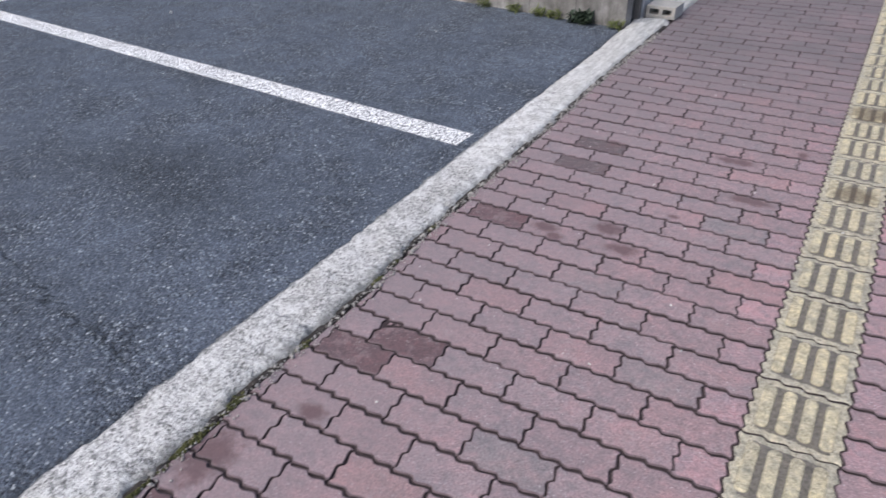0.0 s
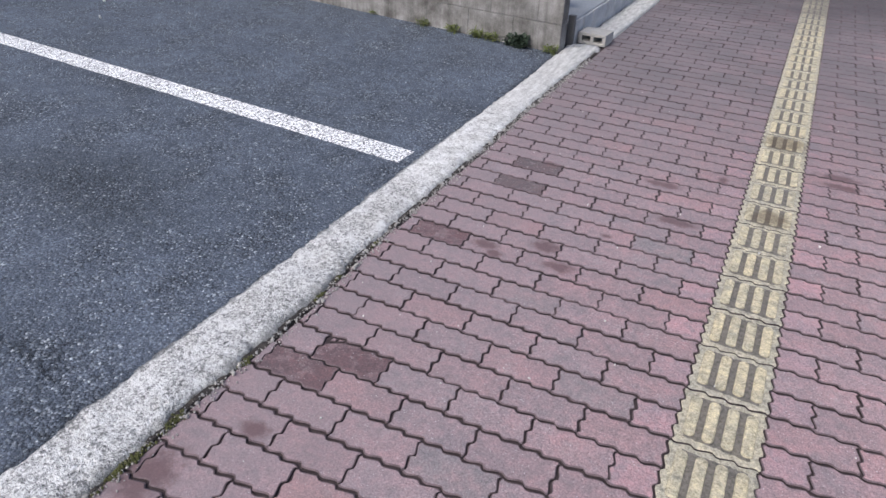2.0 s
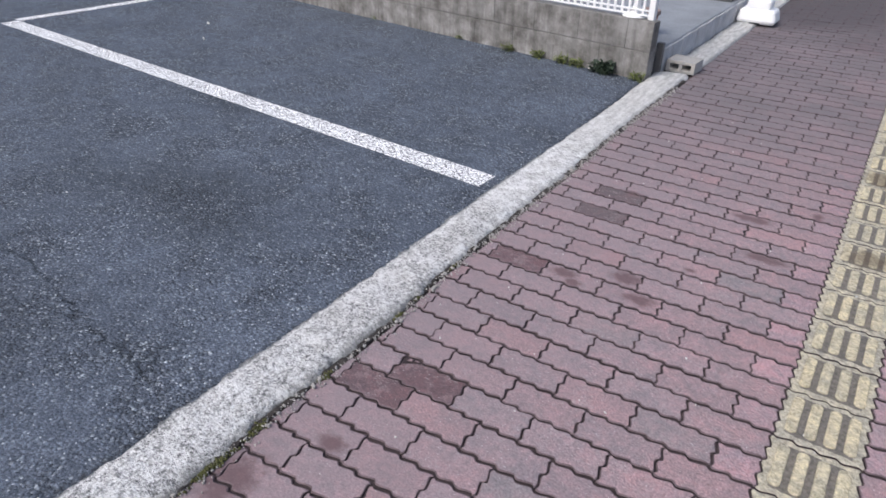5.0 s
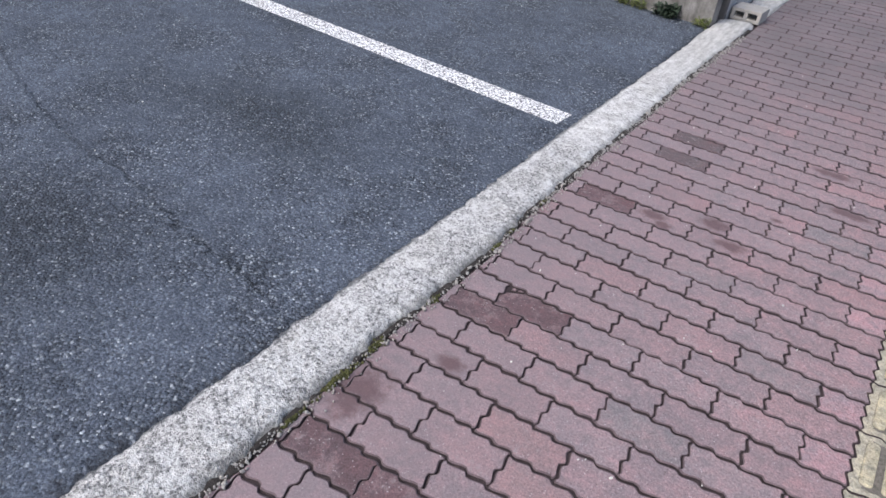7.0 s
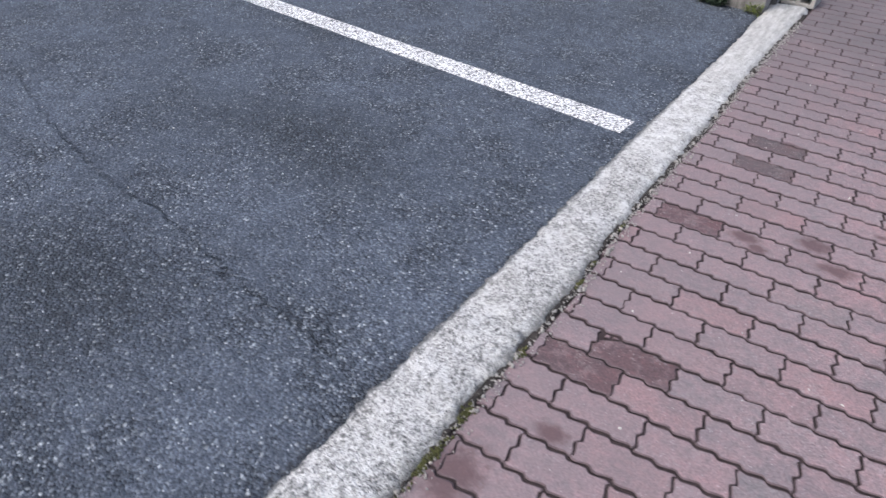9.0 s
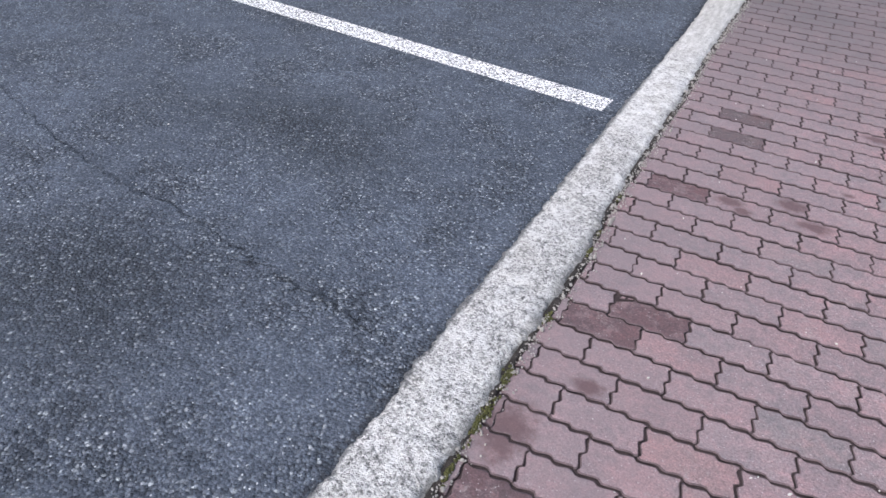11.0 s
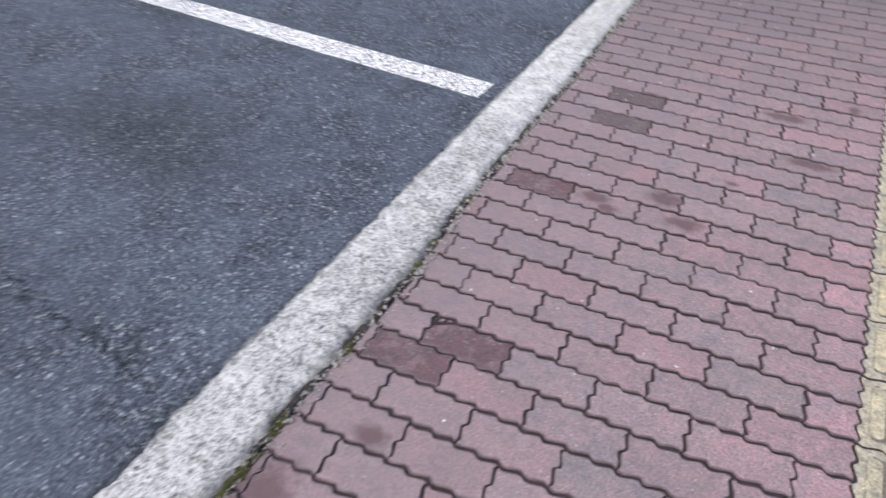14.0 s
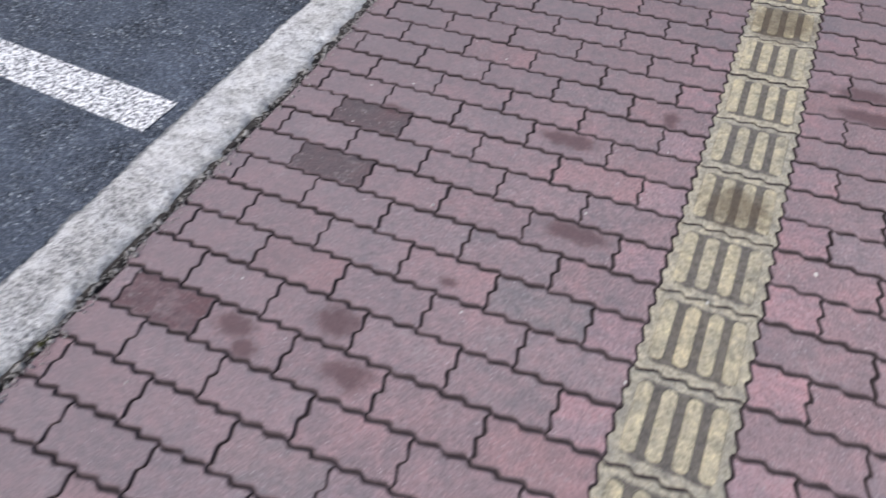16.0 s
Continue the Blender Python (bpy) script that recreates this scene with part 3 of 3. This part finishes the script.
def build_cement_block():
    """Half cement block lying on its side: a shell round two cells and a middle web."""
    bm = bmesh.new()
    L, D, H = 0.215, 0.19, 0.088
    cells = [(0.028, 0.094), (0.121, 0.187)]
    xs = [0, 0.028, 0.094, 0.121, 0.187, L]
    zs = [0, 0.024, 0.064, H]
    v = {}

    def vert(i, j, y):
        k = (i, j, y)
        if k not in v:
            v[k] = bm.verts.new((xs[i], y, zs[j]))
        return v[k]

    for i in range(5):
        for j in range(3):
            hole = j == 1 and i in (1, 3)
            if not hole:
                bm.faces.new((vert(i, j, 0), vert(i + 1, j, 0), vert(i + 1, j + 1, 0), vert(i, j + 1, 0)))
                bm.faces.new((vert(i, j, D), vert(i, j + 1, D), vert(i + 1, j + 1, D), vert(i + 1, j, D)))
            else:
                for a, b in (((i, j), (i + 1, j)), ((i + 1, j), (i + 1, j + 1)), ((i + 1, j + 1), (i, j + 1)), ((i, j + 1), (i, j))):
                    bm.faces.new((vert(*a, 0), vert(*b, 0), vert(*b, D), vert(*a, D)))
    for i in range(5):
        bm.faces.new((vert(i, 0, 0), vert(i, 0, D), vert(i + 1, 0, D), vert(i + 1, 0, 0)))
        bm.faces.new((vert(i, 3, 0), vert(i + 1, 3, 0), vert(i + 1, 3, D), vert(i, 3, D)))
    for j in range(3):
        bm.faces.new((vert(0, j, 0), vert(0, j + 1, 0), vert(0, j + 1, D), vert(0, j, D)))
        bm.faces.new((vert(5, j, 0), vert(5, j, D), vert(5, j + 1, D), vert(5, j + 1, 0)))
    bmesh.ops.recalc_face_normals(bm, faces=bm.faces[:])
    sharp = [e for e in bm.edges if e.calc_face_angle(0) > 1]
    bmesh.ops.bevel(bm, geom=sharp, offset=0.004, segments=2, affect="EDGES", profile=0.5)
    ob = tagged(part("cement_block", bm, BLOCK), "pale hollow cement block lying on the kerb", "cement block")
    ob.matrix_world = pose(-1.454, 2.262, 0.004, 0, 0, -2)


def build_stand():
    """White water-filled sign base with its pole."""
    stand = tagged(new("sign_stand"), "white plastic weighted sign base with a white pole", "sign stand")
    stand.location = (-1.275, 4.44, 0.012)
    bm = box(-0.18, -0.14, 0, 0.18, 0.14, 0.135, 0.04, 3)
    for v in bm.verts:
        if v.co.z > 0.07:
            v.co.x *= 0.92
            v.co.y *= 0.9
        if abs(v.co.x) < 0.05 and v.co.z < 0.03:
            v.co.z += 0.012
    part("base", bm, PLASTIC, stand)
    bm = box(-0.115, -0.09, 0.12, 0.105, 0.09, 0.225, 0.03, 3)
    part("tank", bm, PLASTIC, stand)
    part("collar", tube(0.055, 0.045, 0.05, 20, 0.215), PLASTIC, stand)
    part("pole", tube(0.03, 0.03, 0.75, 20, 0.25), PLASTIC, stand)
    # thin black strip in place of the shade under the base
    part("foot_gap", box(-0.05, -0.138, 0.0, 0.05, -0.132, 0.018, 0.003, 1), BLACK, stand, "black strip standing for the shade under the base")


def build_pot():
    """Clay plant pot with a thick rim on the driveway, just behind the wall's end."""
    pot = tagged(new("plant_pot"), "faded pink clay plant pot with a brown rim behind the wall", "plant pot")
    pot.location = (-1.735, 2.52, 0.188)
    part("body", turned([(0.052, 0), (0.058, 0.004), (0.078, 0.155), (0.066, 0.156), (0.05, 0.03)]), CLAY, pot)
    part("rim", turned([(0.079, 0.148), (0.088, 0.152), (0.09, 0.18), (0.084, 0.186), (0.07, 0.184), (0.068, 0.16)]), RIM, pot, "grey-brown rolled rim")
    part("soil", tube(0.068, 0.068, 0.006, 24, 0.158), SAND, pot, "dark potting soil")


CLAY, RIM = plain_material("faded_clay", (0.42, 0.24, 0.21), 0.85, 0.15, 20), plain_material("brown_clay", (0.30, 0.22, 0.2), 0.85, 0.15, 20)
build_cement_block()
build_pot()
build_stand()
# unidentified black object, added as a plain rounded block
bm = box(-0.08, -0.09, 0, 0.08, 0.09, 0.10, 0.025, 3)
weight = tagged(part("rubber_weight", bm, BLACK), "unidentified black object behind the white stand", "weight")
weight.matrix_world = pose(-1.30, 6.05, 0.02, 0, 0, 15)


# ---- pavers ----
def wave(u):
    """The shared zigzag of all joints, over one period."""
    return float(np.interp(u % 1.0, [0, 0.09, 0.26, 0.74, 0.91, 1.0], [0.05, -0.9, -0.92, 0.85, 0.95, 0.05]))


SAMPLES = (0.09, 0.26, 0.74, 0.91)


def worn(pts, seed):
    """The outline with slightly knocked corners and edges."""
    r = random.Random(seed)
    return [(x + r.uniform(-0.0017, 0.0017), y + r.uniform(-0.0015, 0.0015)) for x, y in pts]


def outline(w, d, nx, ny, amp=0.0052):
    """Corners of a waved block of w by d, with nx and ny periods, set in by half a joint."""
    us = [0.0] + [(i + s) / nx for i in range(nx) for s in SAMPLES] + [1.0]
    vs = [0.0] + [(i + s) / ny for i in range(ny) for s in SAMPLES] + [1.0]
    fx = lambda u: amp * wave(u * nx)
    low = [(u * w, fx(u)) for u in us[:-1]]
    rgt = [(w - amp * wave(v * ny), v * d) for v in vs[:-1]]
    top = [(u * w, d + fx(u)) for u in us[:0:-1]]
    lft = [(-amp * wave(v * ny), v * d) for v in vs[:0:-1]]
    return [(x - w / 2, y - d / 2) for x, y in low + rgt + top + lft]


def inset(pts, by):
    """The outline drawn in towards its middle, so that all sides retreat by about that much."""
    xs, ys = [p[0] for p in pts], [p[1] for p in pts]
    cx, cy, hx, hy = (max(xs) + min(xs)) / 2, (max(ys) + min(ys)) / 2, (max(xs) - min(xs)) / 2, (max(ys) - min(ys)) / 2
    fx, fy = max(0.3, 1 - by * 0.9 / hx), max(0.3, 1 - by * 1.5 / hy)
    return [(cx + (x - cx) * fx, cy + (y - cy) * fy) for x, y in pts]


def block_mesh(name, pts, material, gap=0.0031, chamfer=0.003, deep=0.016, rim=None):
    """A paver's visible top: level face, worn chamfer and side."""
    a, b = inset(pts, gap), inset(pts, gap + chamfer)
    n = len(pts)
    verts = [(x, y, -deep) for x, y in a] + [(x, y, -0.0024) for x, y in a] + [(x, y, 0.0) for x, y in b]
    faces = [tuple(range(2 * n, 3 * n))]
    for i in range(n):
        j = (i + 1) % n
        faces += [(i, j, n + j, n + i), (n + i, n + j, 2 * n + j, 2 * n + i)]
    me = bpy.data.meshes.new(name)
    me.from_pydata(verts, [], faces)
    if material:
        me.materials.append(material)
        me.materials.append(SAND)
        me.materials.append(rim or EDGE)
        me.polygons.foreach_set("material_index", [0] + [1, 2] * n)
    return me


def paver_edge(y):
    """Where the pavers end beside the kerb."""
    return kerb_right(y) + 0.008 + 0.016 * noise.noise(Vector((0.3, y * 6.3, 0))) if y < 2.2 else -1.25


def clipped(pts, x0, y0):
    """The outline at (x0, y0) without what lies over the kerb."""
    edge = paver_edge(y0)
    out = []
    w = [(x + x0, y + y0) for x, y in pts]
    for (ax, ay), (bx, by) in zip(w, w[1:] + w[:1]):
        if ax >= edge:
            out.append((ax, ay))
        if (ax >= edge) != (bx >= edge):
            f = (edge - ax) / (bx - ax)
            out.append((edge, ay + (by - ay) * f))
    slim = []
    for p in out:
        if not slim or math.dist(p, slim[-1]) > 0.0015:
            slim.append(p)
    if len(slim) > 1 and math.dist(slim[0], slim[-1]) < 0.0015:
        slim.pop()
    return [(x - x0, y - y0) for x, y in slim]


FULL, HALF = outline(LEN, ROW, 4, 2), outline(LEN / 2, ROW, 2, 2)
SPECIAL = {(-21, -4.5): DARK, (-21, -3.5): DARK, (-15, -4.5): DARK, (-14, -4.0): DARK, (-2, -4.0): SOOTY, (0, -4.0): SOOTY, (-7, -4.5): DARK, (-12, -2.0): PAVER, (-12, -1.0): GREY, (-9, -2.5): GREY, (-4, -1.0): GREY, (-19, -2.5): BRIGHT, (-18, -3.0): BRIGHT, (-16, -2.0): GREY}


def cut_off(pts, a, b):
    """The outline without what lies to the left of the way from a to b."""
    out = []
    side = lambda p: (b[0] - a[0]) * (p[1] - a[1]) - (b[1] - a[1]) * (p[0] - a[0])
    for p, q in zip(pts, pts[1:] + pts[:1]):
        if side(p) <= 0:
            out.append(p)
        if (side(p) <= 0) != (side(q) <= 0):
            f = side(p) / (side(p) - side(q))
            out.append((p[0] + (q[0] - p[0]) * f, p[1] + (q[1] - p[1]) * f))
    return out


def build_pavement():
    pavement = part("pavement", box(-1.36, Y0 * ROW, -0.08, XR, Y1 * ROW, -0.0085), SAND)
    tagged(pavement, "red interlocking wavy concrete pavers with dark joints", "pavement", kind="structure")
    shared = {}
    loose_v, loose_f, loose_m = [], [], []
    count = 0
    for j in range(Y0, Y1):
        y = (j + 0.5) * ROW
        even = j % 2 == 0
        spots = []
        for n in range(0, 7):
            spots.append((-(n + 1.0) if even else -(n + 0.5), 0.0, FULL))
        if even:
            spots += [(-0.25, 0.0, HALF), (0.25, TILE, HALF)]
        for n in range(0, 9):
            spots.append(((n + 1.0) if even else (n + 0.5), TILE, FULL))
        for k, x0, pts in spots:
            x = x0 + k * LEN
            if x - LEN / 2 > XR - 0.03:
                continue
            cut = x - LEN / 2 < paver_edge(y)
            if cut:
                pts = clipped(pts, x, y)
                if len(pts) < 4 or max(p[0] for p in pts) - min(p[0] for p in pts) < 0.022:
                    continue
            if x + LEN / 2 > XR:
                pts = cut_off(pts, (XR - x, 0.0), (XR - x, -1.0))
            material = PINK if pts is HALF else SPECIAL.get((j, k), PAVER)
            chipped = (j, k) == (-14, -4.0)
            if chipped:
                pts = cut_off(pts, (-0.115, 0.018), (-0.045, 0.062))
                for f in ([(-0.106, 0.034), (-0.09, 0.040), (-0.088, 0.054), (-0.104, 0.054)], [(-0.085, 0.044), (-0.068, 0.050), (-0.064, 0.057), (-0.083, 0.056)]):
                    o = new("paver_fragment", block_mesh("paver_fragment", f, BRIGHT, 0.0008, 0.0025))
                    o.parent, o.location = pavement, (x, y, -0.001)
            near = -22 <= j <= 26 and x < 0.62
            z = random.uniform(-0.0012, 0.0012)
            tilt = random.uniform(-0.35, 0.35), random.uniform(-0.22, 0.22), random.uniform(-0.28, 0.28)
            m = pose(x + random.uniform(-0.0014, 0.0014), y + random.uniform(-0.0006, 0.0006), z, *tilt)
            if near or material is not PAVER:
                key = (material.name, pts is HALF, count % 17)
                if cut or chipped:
                    me = block_mesh("paver", worn(pts, count), material, 0.0026 + 0.0009 * (count * 7 % 17) / 17)
                elif key not in shared:
                    me = shared[key] = block_mesh("paver", worn(pts, count), material, 0.0026 + 0.0009 * (count * 7 % 17) / 17)
                else:
                    me = shared[key]
                o = new("paver", me)
                o.parent, o.matrix_basis = pavement, m
                count += 1
            else:
                me = block_mesh("far", worn(pts, j * 31 + int(k * 2)), None)
                base = len(loose_v)
                loose_v += [tuple(m @ v.co) for v in me.vertices]
                loose_f += [tuple(base + i for i in p.vertices) for p in me.polygons]
                loose_m += [0] + [1, 2] * len(pts)
                bpy.data.meshes.remove(me)
    me = bpy.data.meshes.new("pavers_beyond")
    me.from_pydata(loose_v, [], loose_f)
    me.materials.append(PAVER_FAR)
    me.materials.append(SAND)
    me.materials.append(EDGE)
    me.polygons.foreach_set("material_index", loose_m)
    o = tagged(new("pavers_beyond", me), kind="stuff")
    o.parent = pavement
    return pavement


def tile_mesh():
    """The waved body of a tactile tile."""
    me = block_mesh("tile", outline(TILE, 2 * ROW, 4, 4), CREAM, 0.0026, 0.003, rim=CREAM)
    return me


def bar_mesh(worn):
    """One raised rounded bar of a tactile tile."""
    bm = bmesh.new()
    rise = 0.0072 - 0.0047 * worn
    w, h = 0.0165, 0.086
    rings = []
    for grow, z in ((0.0, -0.001), (-0.0012, rise * 0.7), (-0.004, rise)):
        ring = []
        for s, cy in ((1, h - w), (-1, -h + w)):
            for a in range(7):
                t = math.pi * a / 6
                ring.append(bm.verts.new((s * math.cos(t) * (w + grow), cy + s * math.sin(t) * (w + grow) * 0.8, z)))
        rings.append(ring)
    n = len(rings[0])
    for a, b in zip(rings, rings[1:]):
        for q in range(n):
            bm.faces.new((a[q], a[(q + 1) % n], b[(q + 1) % n], b[q]))
    bm.faces.new(rings[-1])
    me = bpy.data.meshes.new("bar")
    bm.to_mesh(me)
    bm.free()
    me.materials.append(CREAM)
    return me


def build_tactile(pavement):
    strip = tagged(new("tactile_strip"), "worn cream guiding strip of tactile tiles with raised bars", "tactile paving", kind="structure")
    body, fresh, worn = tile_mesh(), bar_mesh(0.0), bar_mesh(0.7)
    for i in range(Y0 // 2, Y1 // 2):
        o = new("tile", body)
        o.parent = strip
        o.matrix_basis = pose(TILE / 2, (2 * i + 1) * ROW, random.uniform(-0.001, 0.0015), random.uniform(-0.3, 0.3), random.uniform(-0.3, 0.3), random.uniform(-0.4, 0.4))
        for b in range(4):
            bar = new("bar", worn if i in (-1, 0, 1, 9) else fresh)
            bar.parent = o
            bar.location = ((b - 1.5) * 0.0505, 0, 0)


build_tactile(build_pavement())


# ---- dirt, moss and weeds ----
def build_kerb_dirt():
    """Soil and grit packed in the joint between kerb and pavers."""
    r = random.Random(5)
    bm = bmesh.new()
    y = Y0 * ROW
    rows = []
    while y < 2.1:
        k = kerb_right(y)
        w = 0.005 + 0.036 * max(0.0, noise.noise(Vector((y * 7, 1, 0))) + 0.12)
        z = 0.0005 + 0.004 * noise.noise(Vector((y * 30, 2, 0)))
        w += 0.009 * noise.noise(Vector((y * 60, 7, 0))) + 0.004 * noise.noise(Vector((y * 140, 9, 0)))
        rows.append([bm.verts.new(p) for p in ((k - 0.012, y, 0.006 + z), (k + 0.002, y, 0.004 + z), (k + w * 0.7, y, 0.001 + z), (k + w, y, -0.007))])
        y += 0.006
    for a, b in zip(rows, rows[1:]):
        for i in range(3):
            bm.faces.new((a[i], a[i + 1], b[i + 1], b[i]))
    tagged(part("joint_soil", bm, SOIL), "dark gritty soil in the joint beside the kerb", "soil", kind="stuff")
    bm = bmesh.new()
    for i in range(2300):
        y = r.uniform(-2.7, 1.9)
        s = r.uniform(0.0016, 0.0042) * (1.9 if i % 8 == 0 else 0.85)
        x = kerb_right(y) + abs(r.gauss(0.0, 0.02)) - 0.006
        m = Matrix.Translation((x, y, 0.002 + s * 0.5)) @ Euler((r.random() * 6, r.random() * 6, r.random() * 6)).to_matrix().to_4x4() @ Matrix.Diagonal((s * r.uniform(0.7, 1.5), s, s * r.uniform(0.5, 1), 1))
        bmesh.ops.create_icosphere(bm, subdivisions=1, radius=1, matrix=m)
    tagged(part("kerb_grit", bm, GRIT), "small pale stones and grit along the kerb joint", "grit", kind="stuff")


def build_moss(y, long, wide, seed):
    """A low cushion of moss: many small overlapping tufts."""
    r = random.Random(seed)
    bm = bmesh.new()
    for i in range(int(60 * long / 0.05)):
        u = r.gauss(0, 0.4)
        x, yy = kerb_right(y) + 0.006 + r.gauss(0, wide * 0.45), y + u * long
        s = r.uniform(0.0022, 0.0048)
        h = s * r.uniform(0.8, 1.9)
        m = Matrix.Translation((x, yy, 0.002 + h * 0.5)) @ Euler((r.uniform(-0.5, 0.5), r.uniform(-0.5, 0.5), r.random() * 6)).to_matrix().to_4x4() @ Matrix.Diagonal((s, s, h, 1))
        bmesh.ops.create_icosphere(bm, subdivisions=1, radius=1, matrix=m)
    tagged(part("moss_cushion", bm, MOSS), "small green moss cushion in the kerb joint", "moss", "moss along the kerb")


def leaf(bm, root, direction, length, width, droop):
    """A folded, bent leaf of four faces."""
    d = Vector(direction).normalized()
    side = d.cross(Vector((0, 0, 1)))
    side = side.normalized() if side.length > 0.01 else Vector((1, 0, 0))
    p0 = Vector(root)
    rows = []
    for f, w in ((0, 0.15), (0.35, 1.0), (0.7, 0.8), (1.0, 0.05)):
        c = p0 + d * length * f + Vector((0, 0, -droop * f * f * length))
        rows.append((bm.verts.new(c - side * width * w / 2 + Vector((0, 0, width * 0.15 * w))), bm.verts.new(c), bm.verts.new(c + side * width * w / 2 + Vector((0, 0, width * 0.15 * w)))))
    for a, b in zip(rows, rows[1:]):
        bm.faces.new((a[0], a[1], b[1], b[0]))
        bm.faces.new((a[1], a[2], b[2], b[1]))


def build_weed(d, size, leaves, material, name, label, seed, spread=1.0, broad=1.0):
    r = random.Random(seed)
    bm = bmesh.new()
    for i in range(leaves):
        a = r.uniform(0, 2 * math.pi)
        up = r.uniform(0.15, 1.4)
        root = (max(-1.2, min(1.2, r.gauss(0, 1))) * size * 0.35 * spread, r.uniform(-size * 0.35, 0.0), r.uniform(0, size * 0.55))
        leaf(bm, root, (math.cos(a), math.sin(a) - 0.5, up), size * r.uniform(0.3, 0.65), size * r.uniform(0.14, 0.28) * broad, r.uniform(0.1, 0.6))
    ob = tagged(part(name, bm, material), label, "weed", "weeds at the wall foot")
    ob.matrix_world = Matrix.Translation(on_wall(d, -0.012)) @ pose(0, 0, 0, 0, 0, WALL_TURN)


SOIL = plain_material("gritty_soil", (0.046, 0.040, 0.037), 0.95, 0.5, 45, 1.0)
build_kerb_dirt()
for i, (y, long, wide) in enumerate([(-2.12, 0.09, 0.016), (-1.97, 0.05, 0.016), (-1.70, 0.035, 0.013), (-1.32, 0.03, 0.005), (-1.2, 0.02, 0.005), (-2.3, 0.05, 0.008), (-0.95, 0.02, 0.004)]):
    build_moss(y, long, wide, 40 + i)
build_weed(0.33, 0.125, 170, LEAF, "dark_weed", "bushy dark green weed at the foot of the wall", 3, 1.25)
for i, (d, size, n, wide) in enumerate([(0.05, 0.085, 110, 1.3), (0.56, 0.085, 110, 1.4), (0.69, 0.09, 110, 1.0), (0.92, 0.085, 110, 1.2), (1.22, 0.075, 100, 1.5), (1.75, 0.06, 50, 1.2), (2.85, 0.05, 40, 1.2)]):
    build_weed(d, size, n, WEED, "small_weed", "small yellow-green weed at the foot of the wall", 60 + i, wide, 0.5)


def build_litter():
    """Pale crumbs strewn over pavers and asphalt."""
    r = random.Random(11)
    bm = bmesh.new()
    spots = [(-0.595, -0.201), (-0.42, -1.33), (-0.86, -1.76), (-0.47, -1.93), (-0.3, -0.95), (0.32, -0.05), (0.11, -0.23)]
    spots += [(r.uniform(-1.15, 0.9), r.uniform(-2.2, 1.6)) for i in range(70)] + [(r.uniform(-4.5, -1.5), r.uniform(-2.4, 1.6)) for i in range(60)] + [(-5.385, 1.155), (-4.93, 0.754)]
    for i, (x, y) in enumerate(spots):
        s = 0.016 if y in (1.155, 0.754) else r.uniform(0.0035, 0.005) if i < 7 else r.uniform(0.0012, 0.0034)
        m = Matrix.Translation((x, y, 0.001 + s * 0.5)) @ Euler((r.random() * 6, r.random() * 6, r.random() * 6)).to_matrix().to_4x4() @ Matrix.Diagonal((s * r.uniform(0.8, 1.6), s, s * r.uniform(0.5, 1), 1))
        bmesh.ops.create_icosphere(bm, subdivisions=1, radius=1, matrix=m)
    tagged(part("pale_crumbs", bm, CRUMB), "tiny pale stone crumbs strewn on the ground", "crumbs", kind="stuff")


CRUMB = plain_material("pale_stone_crumb", (0.62, 0.61, 0.58), 0.8, 0.15, 50)
build_litter()
